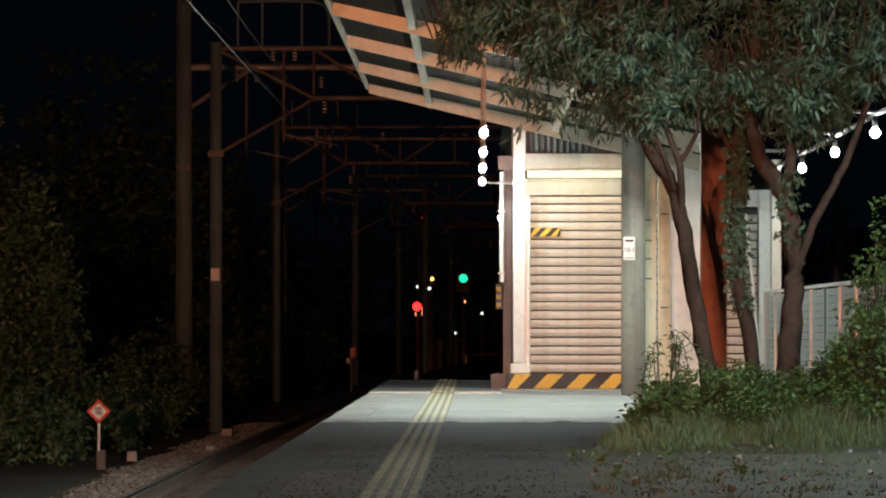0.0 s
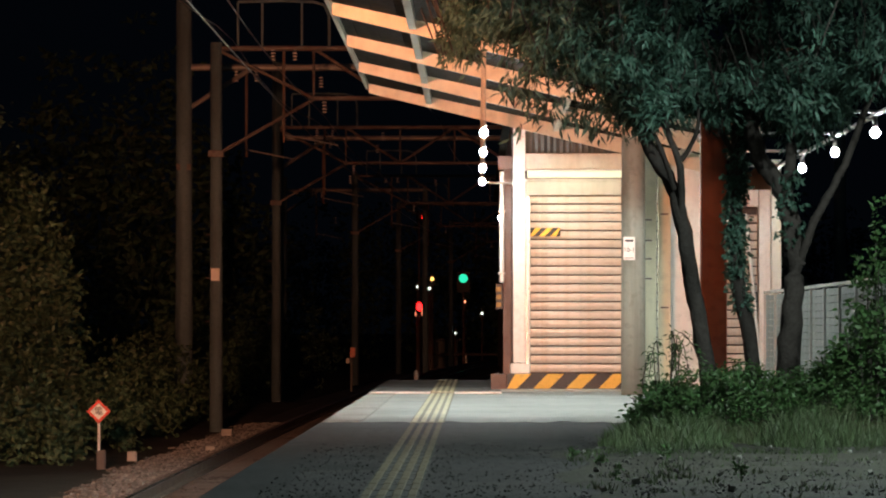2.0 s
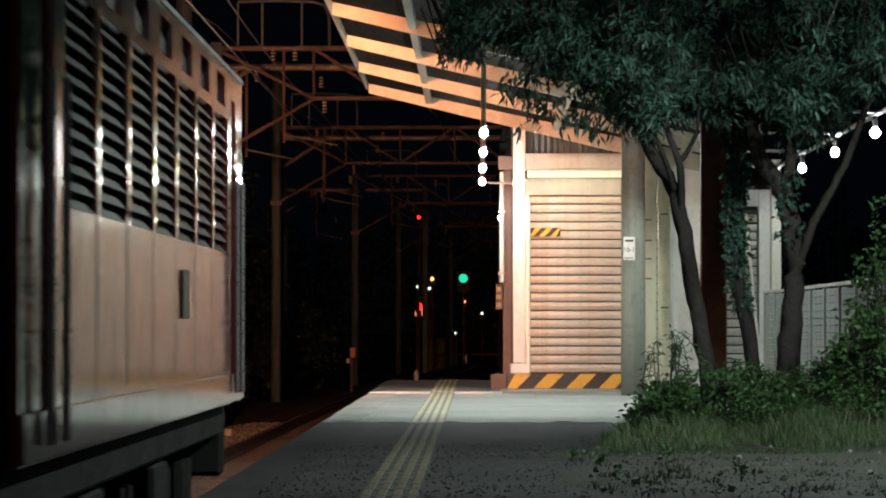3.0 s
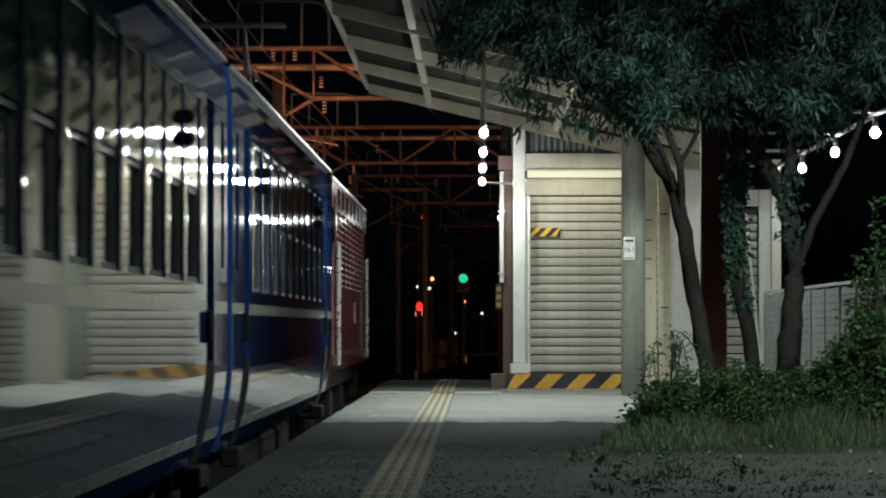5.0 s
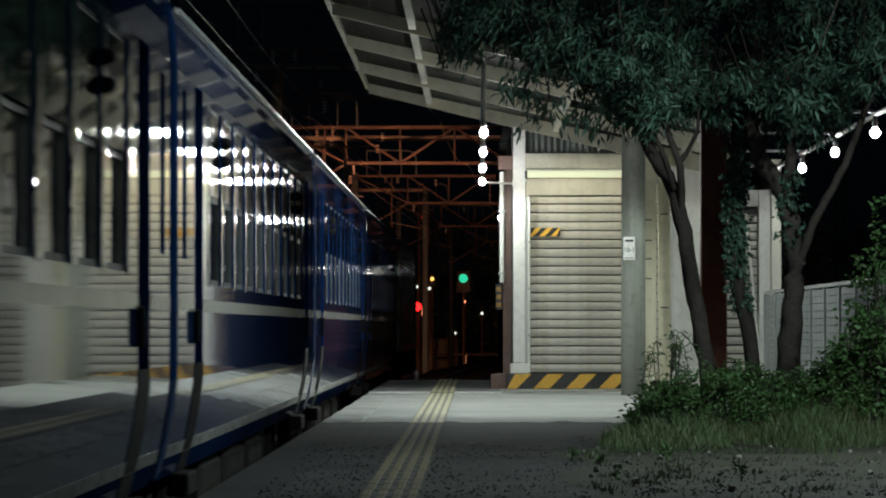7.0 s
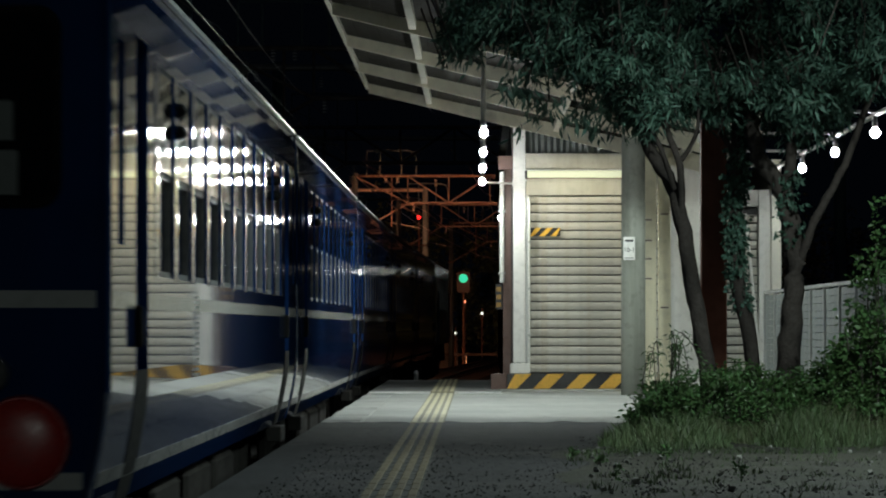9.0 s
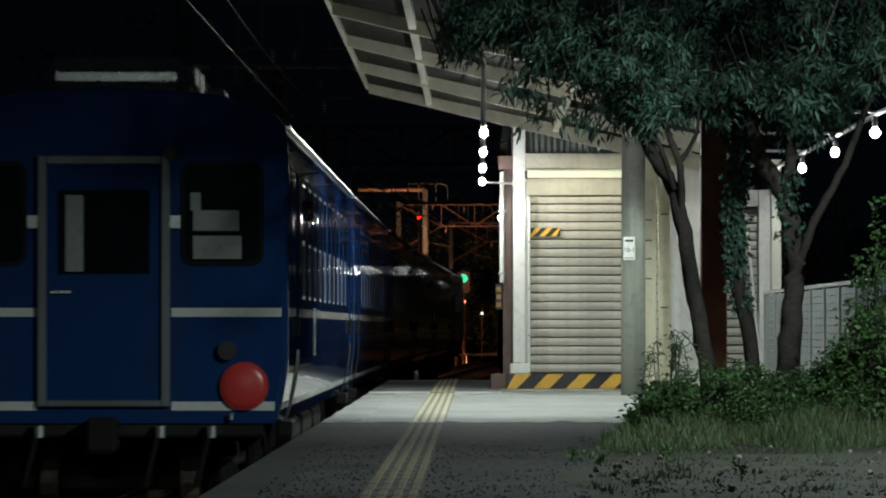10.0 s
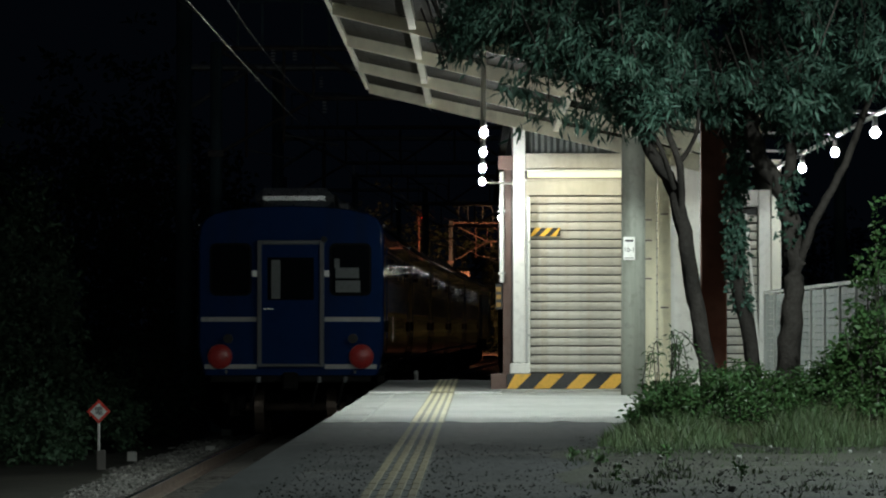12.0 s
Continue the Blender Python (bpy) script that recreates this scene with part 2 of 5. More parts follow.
def box(bm, lo, hi, bevel=0.0, mi=0):
    c = [(a + b) / 2 for a, b in zip(lo, hi)]
    s = [max(1e-4, b - a) for a, b in zip(lo, hi)]
    g = bmesh.ops.create_cube(bm, size=1.0, matrix=Matrix.Translation(c) @ Matrix.Diagonal((*s, 1)))
    fs = {f for v in g["verts"] for f in v.link_faces}
    for f in fs:
        f.material_index = mi
    if bevel:
        es = list({e for v in g["verts"] for e in v.link_edges})
        r = bmesh.ops.bevel(bm, geom=es, offset=bevel, segments=1, affect="EDGES", clamp_overlap=True)
        for f in r["faces"]:
            f.material_index = mi
    return bm


def boxm(lo, hi, bevel=0.0):
    return box(bmesh.new(), lo, hi, bevel)


def rod(bm, a, b, r, r2=None, seg=8, mi=0):
    a, b = Vector(a), Vector(b)
    d = b - a
    m = Matrix.Translation((a + b) / 2) @ d.to_track_quat("Z", "Y").to_matrix().to_4x4()
    g = bmesh.ops.create_cone(bm, cap_ends=True, segments=seg, radius1=r, radius2=r if r2 is None else r2, depth=d.length, matrix=m)
    for f in {f for v in g["verts"] for f in v.link_faces}:
        f.material_index = mi
    return bm


def rodm(a, b, r, r2=None, seg=8):
    return rod(bmesh.new(), a, b, r, r2, seg)


def extrude_y(bm, prof, y0, y1, close=True, mi=0):
    """A closed profile of (x, z) points drawn out along y."""
    a = [bm.verts.new((x, y0, z)) for x, z in prof]
    b = [bm.verts.new((x, y1, z)) for x, z in prof]
    n = len(prof)
    for i in range(n):
        j = (i + 1) % n
        f = bm.faces.new((a[i], a[j], b[j], b[i]))
        f.material_index = mi
    if close:
        bm.faces.new(a[::-1]).material_index = mi
        bm.faces.new(b).material_index = mi
    bmesh.ops.recalc_face_normals(bm, faces=bm.faces)
    return bm


# ---- ground, platform and track ----
def grid_sheet(x0, x1, y0, y1, nx, ny, height):
    bm = bmesh.new()
    vs = [[bm.verts.new((x0 + (x1 - x0) * i / nx, y0 + (y1 - y0) * j / ny, 0)) for i in range(nx + 1)] for j in range(ny + 1)]
    for row in vs:
        for v in row:
            v.co.z = height(v.co.x, v.co.y)
    for j in range(ny):
        for i in range(nx):
            bm.faces.new((vs[j][i], vs[j][i + 1], vs[j + 1][i + 1], vs[j + 1][i]))
    return bm


GROUND = RAIL - 0.24


def bump_at(x, y, s, k):
    return k * noise.noise(Vector((x * s, y * s, 3.7)))


def ground_z(x, y):
    far = abs(x - TRACK_X - bend(y))
    return GROUND + (0.0 if far < 2.6 else bump_at(x, y, 0.35, 0.12))


tagged(finish("ground", grid_sheet(-700, 700, -300, 1500, 28, 36, lambda x, y: GROUND - 0.3), M["earth"]), "dark bare earth reaching to the horizon", "ground", kind="structure")
tagged(finish("ground_trackside", grid_sheet(-30, -1.2, 20, 130, 60, 220, ground_z), M["earth"], smooth=True), "dark earth beside the track", "ground", kind="structure")

EDGE_X = -1.36
# the platform: old asphalt near, lit concrete under the canopy
# their step in tone at y = 43 also holds the lamplight's edge
plat = thing("platform", "old station platform, asphalt giving way to pale concrete", "platform", kind="structure")
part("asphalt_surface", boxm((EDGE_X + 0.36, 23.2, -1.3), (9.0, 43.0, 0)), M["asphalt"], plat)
# asphalt out of view near the camera, set darker
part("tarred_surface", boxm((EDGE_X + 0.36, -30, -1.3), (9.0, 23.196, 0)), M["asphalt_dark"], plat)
# edge strip darker: the lamp's falloff towards the track is in its colour
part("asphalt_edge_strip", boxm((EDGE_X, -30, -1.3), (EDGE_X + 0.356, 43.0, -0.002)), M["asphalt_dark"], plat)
part("concrete_surface", boxm((EDGE_X + 0.36, 43.004, -1.3), (9.0, 76.0, 0)), M["concrete"], plat)
part("rear_slab", boxm((0.5, 76.004, -1.3), (9.0, 110.0, 0)), M["concrete"], plat)
part("retaining_wall", boxm((EDGE_X + 0.06, 43.004, -1.3), (EDGE_X + 0.36, 76.0, -0.12)), M["wall_concrete"], plat)
stone = boxm((0, 0.006, -0.116), (0.356, 0.994, 0.0), 0.012)
first = part("edge_stone", stone, M["edge_stone"], plat)
first.matrix_basis = pose(EDGE_X, 43.0, 0.004)
for i in range(1, 33):
    share("edge_stone", first.data, plat, pose(EDGE_X + 0.004 * math.sin(i * 2.3), 43.0 + i, 0.004 + 0.004 * math.sin(i * 1.7), 0, 0.4 * math.sin(i * 3.1), 0))

# a ragged apron of asphalt over the joint, and a worn patch
def ragged(y0, y1, x0, x1, seed, z, k=0.35):
    bm = bmesh.new()
    n = 60
    a = [bm.verts.new((x0 + (x1 - x0) * i / n, y0 + k * noise.noise(Vector((i * 0.23, seed, 0))), 0.001)) for i in range(n + 1)]
    b = [bm.verts.new((x0 + (x1 - x0) * i / n, y1 + k * noise.noise(Vector((i * 0.31, seed + 5, 0))) + k * 0.5 * noise.noise(Vector((i * 1.1, seed, 2))), z)) for i in range(n + 1)]
    c = [bm.verts.new((v.co.x, v.co.y + 0.4, z)) for v in a]
    for i in range(n):
        bm.faces.new((a[i], a[i + 1], c[i + 1], c[i]))
        bm.faces.new((c[i], c[i + 1], b[i + 1], b[i]))
    return bm


# apron kept dark, to sharpen the edge of the lamplit floor
part("asphalt_apron", ragged(35.2, 43.3, EDGE_X + 0.02, 3.2, 3, 0.0095, 0.9), M["asphalt_patch"], plat)
part("worn_patch", ragged(29.0, 31.5, -0.15, 1.4, 8, 0.004, 0.5), M["asphalt_patch"], plat)
part("raised_slab", boxm((EDGE_X + 0.02, 62.2, 0.0), (0.30, 76.0, 0.022), 0.004), M["slab_dark"], plat)
# white strip paints in the light that the step's face catches
part("slab_edge_strip", boxm((EDGE_X + 0.02, 62.17, 0.0), (0.30, 62.196, 0.026), 0.003), M["white_paint"], plat, "slab edge set white for the light it catches")
part("drain_cover", boxm((1.75, 57.2, 0.0), (2.05, 58.2, 0.03), 0.006), M["edge_stone"], plat)

# tactile paving: one tile is 0.30 m, with four raised bars
def tactile_tile():
    bm = boxm((0.003, 0.003, -0.02), (0.297, 0.297, 0.006))
    for i in range(4):
        x = 0.0375 + 0.075 * i
        box(bm, (x - 0.021, 0.004, 0.005), (x + 0.021, 0.296, 0.013), 0.003, 1)
    return bm


tile = part("tactile_tile", tactile_tile(), [M["tactile_base"], M["tactile"]], plat)
tile.matrix_basis = pose(-0.58, 43.02, 0.004)
# outside the lamplight the tiles are darker, for wear and for shade
worn = part("tactile_tile", tactile_tile(), [M["worn_shaded_base"], M["tactile_worn_shaded"]], plat)
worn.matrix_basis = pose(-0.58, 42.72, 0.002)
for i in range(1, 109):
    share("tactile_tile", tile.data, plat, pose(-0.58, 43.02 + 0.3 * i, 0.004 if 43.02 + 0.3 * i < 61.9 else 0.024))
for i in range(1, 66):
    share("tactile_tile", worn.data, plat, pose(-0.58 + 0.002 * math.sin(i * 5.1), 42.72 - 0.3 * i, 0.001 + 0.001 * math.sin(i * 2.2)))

# the track
track = thing("railway_track", "single railway track on grey-brown ballast", "track", kind="structure")


def along(y):
    return pose(TRACK_X + bend(y), y, RAIL, 0, 0, heading(y))


for side in (-1, 1):
    bm, bt = bmesh.new(), bmesh.new()
    prof = [(-0.065, -0.15), (0.065, -0.15), (0.06, -0.135), (0.012, -0.12), (0.012, -0.04), (0.033, -0.03), (0.033, -0.004), (-0.033, -0.004), (-0.033, -0.03), (-0.012, -0.04), (-0.012, -0.12), (-0.06, -0.135)]
    ys = [-60, 60] + [60 + 12 * i for i in range(1, 30)]
    rings, tops = [], []
    for y in ys:
        cx = TRACK_X + bend(y) + side * 0.567
        rings.append([bm.verts.new((cx + px, y, RAIL + pz)) for px, pz in prof])
        tops.append([bt.verts.new((cx + px, y, RAIL + pz)) for px, pz in ((-0.03, -0.0035), (-0.026, 0.0), (0.026, 0.0), (0.03, -0.0035))])
    for a, b in zip(rings, rings[1:]):
        for i in range(len(prof)):
            j = (i + 1) % len(prof)
            bm.faces.new((a[i], b[i], b[j], a[j]))
    for a, b in zip(tops, tops[1:]):
        for i in range(3):
            bt.faces.new((a[i], a[i + 1], b[i + 1], b[i]))
    r = part("rail", bm, M["rail"], track)
    part("rail_head", bt, M["rail_top"], r, "bright worn rail head")
sl = part("sleeper", boxm((-1.0, -0.11, -0.32), (1.0, 0.11, -0.15), 0.01), M["sleeper"], track)
sl.matrix_basis = along(40)
for i in range(1, 150):
    share("sleeper", sl.data, track, along(40 + 0.62 * i))


def ballast_bed():
    bm = bmesh.new()
    prof = [(-2.5, -0.36), (-1.55, -0.20), (-0.6, -0.20), (0.6, -0.20), (1.4, -0.22), (1.5, -0.36)]
    rows = []
    for y in [-60, 0, 30, 45] + [50 + 2 * i for i in range(25)] + [100 + 15 * i for i in range(20)]:
        rows.append([bm.verts.new((TRACK_X + bend(y) + px, y, RAIL + pz + (bump_at(px * 3, y, 0.4, 0.04) if y > 44 else 0))) for px, pz in prof])
    for a, b in zip(rows, rows[1:]):
        for i in range(len(prof) - 1):
            bm.faces.new((a[i], a[i + 1], b[i + 1], b[i]))
    return bm


bed = ballast_bed()
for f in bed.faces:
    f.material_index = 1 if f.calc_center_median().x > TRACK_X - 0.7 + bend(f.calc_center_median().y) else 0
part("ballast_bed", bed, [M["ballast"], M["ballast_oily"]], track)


def stones(n, x0, x1, y0, y1, zf, smin, smax, seed):
    rs = random.Random(seed)
    verts, faces = [], []
    cube = [(-1, -1, -1), (1, -1, -1), (1, 1, -1), (-1, 1, -1), (-0.7, -0.8, 1), (0.8, -0.6, 0.9), (0.6, 0.8, 1), (-0.8, 0.7, 0.8)]
    quads = [(0, 3, 2, 1), (4, 5, 6, 7), (0, 1, 5, 4), (1, 2, 6, 5), (2, 3, 7, 6), (3, 0, 4, 7)]
    for _ in range(n):
        x, y = rs.uniform(x0, x1), y0 + (y1 - y0) * rs.random() ** 1.5
        s = rs.uniform(smin, smax)
        m = Matrix.Translation((x + bend(y), y, zf(x, y))) @ Euler((rs.uniform(-.6, .6), rs.uniform(-.6, .6), rs.uniform(0, 6.3))).to_matrix().to_4x4()
        k = len(verts)
        for c in cube:
            verts.append(m @ Vector((c[0] * s * rs.uniform(.7, 1.2), c[1] * s * rs.uniform(.7, 1.2), c[2] * s * rs.uniform(.5, .9))))
        faces += [tuple(k + i for i in q) for q in quads]
    me = bpy.data.meshes.new("stones")
    me.from_pydata([tuple(v) for v in verts], [], faces)
    return me


def stone_z(x, y):
    u = x - TRACK_X
    if u < -1.55:
        return RAIL - 0.20 - (-1.55 - u) * 0.17 + bump_at(x, y, 0.9, 0.07)
    return RAIL - 0.19 + bump_at(x, y, 0.9, 0.03)


me = stones(12000, TRACK_X - 2.7, TRACK_X - 0.62, 49, 98, stone_z, 0.016, 0.038, 5)
me.materials.append(M["ballast"])
tagged(new("ballast_stones", me), "loose grey-brown ballast stones outside the rails", "ballast", kind="stuff")
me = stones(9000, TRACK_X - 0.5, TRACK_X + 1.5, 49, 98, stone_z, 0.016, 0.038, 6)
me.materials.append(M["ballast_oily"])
tagged(new("ballast_stones", me), "oil-darkened ballast stones between the rails", "ballast", kind="stuff")

# ---- canopy over the platform ----
SLOPE = 0.215
EAVE_X, EAVE_Z = -1.39, 0.83 + 3.10
RAFTER_Y = (32.0, 37.4, 42.8, 48.2, 53.6, 59.0, 64.4)


def roof_z(x):
    return EAVE_Z - SLOPE * (x - EAVE_X)


canopy = thing("platform_canopy", "cream steel platform canopy with mono-pitch sheet roof", "canopy")


def tapered_beam(x0, x1, y, deep0, deep1, width):
    bm = bmesh.new()
    vs = []
    for yy in (y - width / 2, y + width / 2):
        vs.append([bm.verts.new(p) for p in ((x0, yy, roof_z(x0)), (x1, yy, roof_z(x1)), (x1, yy, roof_z(x1) - deep1), (x0, yy, roof_z(x0) - deep0))])
    a, b = vs
    bm.faces.new(a), bm.faces.new(b[::-1])
    for i in range(4):
        j = (i + 1) % 4
        bm.faces.new((a[j], a[i], b[i], b[j]))
    bmesh.ops.recalc_face_normals(bm, faces=bm.faces)
    return bm


for y in RAFTER_Y[3:]:
    r = part("rafter", tapered_beam(EAVE_X, 3.02, y, 0.12, 0.22, 0.10), M["rafter"], canopy)
    for x in (-0.62, 1.0, 2.6):
        part("purlin", boxm((x - 0.035, y - 5.34 if y > 49 else y - 5.0, roof_z(x) - 0.10), (x + 0.035, y - 0.056, roof_z(x) - 0.012)), M["cream"], r)
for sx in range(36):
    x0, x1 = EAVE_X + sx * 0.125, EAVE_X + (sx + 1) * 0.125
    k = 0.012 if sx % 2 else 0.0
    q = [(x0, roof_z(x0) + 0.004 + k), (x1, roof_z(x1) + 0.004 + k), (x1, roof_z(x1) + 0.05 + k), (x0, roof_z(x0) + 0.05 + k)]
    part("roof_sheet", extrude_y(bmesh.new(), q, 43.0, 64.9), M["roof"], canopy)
fascia = bmesh.new()
extrude_y(fascia, [(EAVE_X - 0.045, EAVE_Z + 0.05), (EAVE_X - 0.004, EAVE_Z + 0.05), (EAVE_X - 0.004, EAVE_Z - 0.05), (EAVE_X - 0.045, EAVE_Z - 0.05)], 43.0, 64.9)
part("fascia", fascia, M["cream"], canopy)
part("cable_tray", boxm((3.78, 43.0, LAMP_Z + 0.16), (3.84, 64.9, LAMP_Z + 0.185), 0.004), M["galv"], canopy)
for y in LAMP_Y:
    part("tray_arm", boxm((3.02, y - 0.02, LAMP_Z + 0.186), (3.84, y + 0.02, LAMP_Z + 0.22), 0.004), M["galv"], canopy)
for y in (45.0,):
    part("column", boxm((1.99, y - 0.11, 0.0), (2.22, y + 0.11, roof_z(2.1) - 0.01), 0.01), M["rust_red"], canopy, "red oxide painted steel column")
    part("base_plate", boxm((1.92, y - 0.18, 0.0), (2.29, y + 0.18, 0.03), 0.005), M["rust_red"], canopy)


# ---- hanging lamps under the rafters ----
def platform_lamp():
    t = thing("platform_lamp", "bare white lamp under a small dish shade on a long pipe", "lamp", group="lamps under the canopy")
    drop = 1.0
    pipe = rodm((0, 0, 0.08), (0, 0, drop), 0.022)
    part("pipe", pipe, M["cream"], t)
    bm = rodm((0, 0, 0.06), (0, 0, 0.12), 0.03, 0.022, 12)
    part("socket", bm, M["galv"], t)
    bm = bmesh.new()
    bmesh.ops.create_uvsphere(bm, u_segments=12, v_segments=8, radius=0.036, matrix=Matrix.Diagonal((1, 1, 1.25, 1)))
    part("bulb", bm, M["bulb"], t, "glowing white bulb", smooth=True)
    return t


lamp = platform_lamp()
spots_at = [(0.06, y) for y in LAMP_Y] + [(3.80, y) for y in LAMP_Y]
lamp.matrix_basis = pose(*spots_at[0], LAMP_Z)
for x, y in spots_at[1:4]:
    copy_thing(lamp, pose(x, y, LAMP_Z))
for x, y in spots_at[4:]:
    low = thing("platform_lamp", "bare white lamp hung close under the low eave", "lamp", pose(x, y, LAMP_Z), "lamps under the canopy")
    part("socket", rodm((0, 0, 0.05), (0, 0, 0.16), 0.03, 0.022, 12), M["galv"], low)
    bm = bmesh.new()
    bmesh.ops.create_uvsphere(bm, u_segments=12, v_segments=8, radius=0.046, matrix=Matrix.Diagonal((1, 1, 1.1, 1)))
    part("bulb", bm, M["bulb_low"], low, smooth=True)


# lamps on the building's side wall and on the platform beyond it
wl = thing("wall_lamp", "small white bulb lamp on the side wall", "lamp", pose(0.36, 75.5, 2.5))
part("bracket", boxm((-0.02, -0.03, 0.0), (0.078, 0.03, 0.06), 0.005), M["galv"], wl)
bm = bmesh.new()
bmesh.ops.create_uvsphere(bm, u_segments=12, v_segments=8, radius=0.035, matrix=Matrix.Translation((-0.02, 0, -0.045)))
part("bulb", bm, M["bulb_low"], wl, smooth=True)
for y in (150.0, 158.0, 166.0):
    fl = thing("platform_lamp_post", "white bulb lamp on a steel post", "lamp", pose(1.5, y, GROUND - 0.3), "lamps beyond the building")
    part("post", rodm((0, 0, 0), (0, 0, 4.0), 0.04), M["galv"], fl)
    bm = bmesh.new()
    bmesh.ops.create_uvsphere(bm, u_segments=12, v_segments=8, radius=0.05, matrix=Matrix.Translation((-0.12, 0, 4.0)))
    part("bulb", bm, M["bulb_far"], fl, smooth=True)
    part("arm", rodm((0, 0, 3.98), (-0.12, 0, 4.09), 0.015), M["galv"], fl)


# ---- the station building under the canopy's end ----
WALL_Y = 65.0
bld = thing("station_building", "cream-panelled station building with a roller shutter", "building")


def wall(name, lo, hi, mat, label="", bevel=0.0):
    return part(name, boxm(lo, hi, bevel), mat, bld, label)


X0, X1 = 0.44, 3.95
# the side wall's shade is put into its colour
wall("wall_side", (X0, WALL_Y + 0.15, 0.0), (X0 + 0.12, 108.0, 3.5), M["unlit_wall"])
wall("wall_back", (X0, 108.0, 0.0), (X1, 108.15, 3.5), M["cream_wall"])
wall("wall_right_side", (X1 - 0.12, WALL_Y + 0.6, 0.0), (X1, 108.0, 3.0), M["cream_wall"])
wall("wall_front_panel", (2.46, WALL_Y + 0.04, 0.0), (2.90, WALL_Y + 0.16, 2.98), M["white_paint"])
wall("roof_slab", (X0 - 0.1, WALL_Y + 0.2, 3.5), (X1 + 0.1, 108.2, 3.62), M["roof"])
wall("corner_post", (0.46, WALL_Y - 0.02, 0.36), (0.62, WALL_Y + 0.14, 3.42), M["white_paint"], "white painted steel post", 0.008)
wall("post_base", (0.42, WALL_Y - 0.06, 0.22), (0.68, WALL_Y + 0.14, 0.355), M["white_paint"], "", 0.01)
wall("side_post", (0.33, WALL_Y + 0.2, 0.0), (0.44, WALL_Y + 0.4, 2.95), M["brown_post"], "red-brown steel post", 0.006)
wall("plinth", (0.17, WALL_Y + 0.02, 0.0), (0.38, WALL_Y + 0.5, 0.22), M["brown_post"], "", 0.01)
wall("upper_beam", (0.62, WALL_Y - 0.01, 2.85), (2.46, WALL_Y + 0.14, 3.06), M["cream"], "", 0.006)
wall("lower_beam", (0.62, WALL_Y - 0.005, 2.52), (2.46, WALL_Y + 0.14, 2.70), M["beam_grey"], "", 0.006)
wall("recess_board", (0.62, WALL_Y + 0.03, 2.70), (2.46, WALL_Y + 0.1, 2.85), M["beam_grey"])
wall("door_step", (0.28, WALL_Y - 0.45, 0.0), (2.3, WALL_Y - 0.06, 0.022), M["edge_stone"], "", 0.006)
wall("bracket_arm", (0.27, WALL_Y + 0.02, 2.85), (0.458, WALL_Y + 0.14, 3.03), M["brown_post"], "", 0.005)

bm = bmesh.new()
n = 46
for i in range(n):
    x0, x1 = 0.62 + 1.84 * i / n, 0.62 + 1.84 * (i + 1) / n
    yy = WALL_Y + 0.05 + (0.025 if i % 2 else 0.0)
    vs = [bm.verts.new(p) for p in ((x0, yy, 3.06), (x1, WALL_Y + 0.05 + (0.0 if i % 2 else 0.025), 3.06), (x1, WALL_Y + 0.05 + (0.0 if i % 2 else 0.025), roof_z(x1) - 0.1), (x0, yy, roof_z(x0) - 0.1))]
    bm.faces.new(vs)
bmesh.ops.remove_doubles(bm, verts=bm.verts, dist=0.001)
bm.normal_update()
bmesh.ops.solidify(bm, geom=bm.faces[:], thickness=0.01)
part("corrugated_gable", bm, M["corrugated"], bld, "grey corrugated gable sheet")

shutter = part("roller_shutter", boxm((0.63, WALL_Y + 0.09, 0.2), (2.46, WALL_Y + 0.12, 2.52)), M["black"], bld, "closed roller shutter of cream steel slats")
bm = bmesh.new()
prof = [(0.004, 0.0), (-0.008, 0.006), (-0.013, 0.05), (-0.011, 0.088), (-0.002, 0.097), (0.006, 0.1), (0.014, 0.1), (0.014, 0.0)]
a = [bm.verts.new((0.0, y, z)) for y, z in prof]
b = [bm.verts.new((1.82, y, z)) for y, z in prof]
for i in range(len(prof)):
    j = (i + 1) % len(prof)
    bm.faces.new((a[i], a[j], b[j], b[i]))
bm.faces.new(a), bm.faces.new(b)
bmesh.ops.recalc_face_normals(bm, faces=bm.faces)
slat = part("slat", bm, M["shutter"], shutter)
slat.matrix_basis = pose(0.635, WALL_Y + 0.075, 0.24)
for i in range(1, 20):
    share("slat", slat.data, shutter, pose(0.635, WALL_Y + 0.075 + 0.003 * math.sin(i * 2.6), 0.24 + 0.1145 * i, 1.5 * math.sin(i * 1.9)))
for x in (0.62, 2.44):
    part("guide_rail", boxm((x, WALL_Y + 0.0, 0.2), (x + 0.05, WALL_Y + 0.085, 2.52), 0.004), M["galv"], shutter)


def hazard(name, x0, x1, z0, z1, y, pitch, parent):
    board = part(name, boxm((x0, y, z0), (x1, y + 0.03, z1), 0.003), M["black"], parent, "black and yellow hazard stripes")
    h = z1 - z0
    x = x0 - pitch * 0.2
    while x < x1:
        pts = [(x, z0), (x + pitch * 0.5, z0), (x + pitch * 0.5 + h, z1), (x + h, z1)]
        pts = [(min(max(px, x0), x1), pz) for px, pz in pts]
        bm = bmesh.new()
        f = [bm.verts.new((px, y - 0.004, pz)) for px, pz in pts]
        if pts[1][0] - pts[0][0] > 0.01 or pts[2][0] - pts[3][0] > 0.01:
            bm.faces.new(f)
            bm.normal_update()
            bmesh.ops.solidify(bm, geom=bm.faces[:], thickness=0.003)
            part("stripe", bm, M["yellow"], board)
        else:
            bm.free()
        x += pitch
    return board


hazard("hazard_board", 0.38, 2.3, 0.03, 0.218, WALL_Y - 0.07, 0.42, bld)
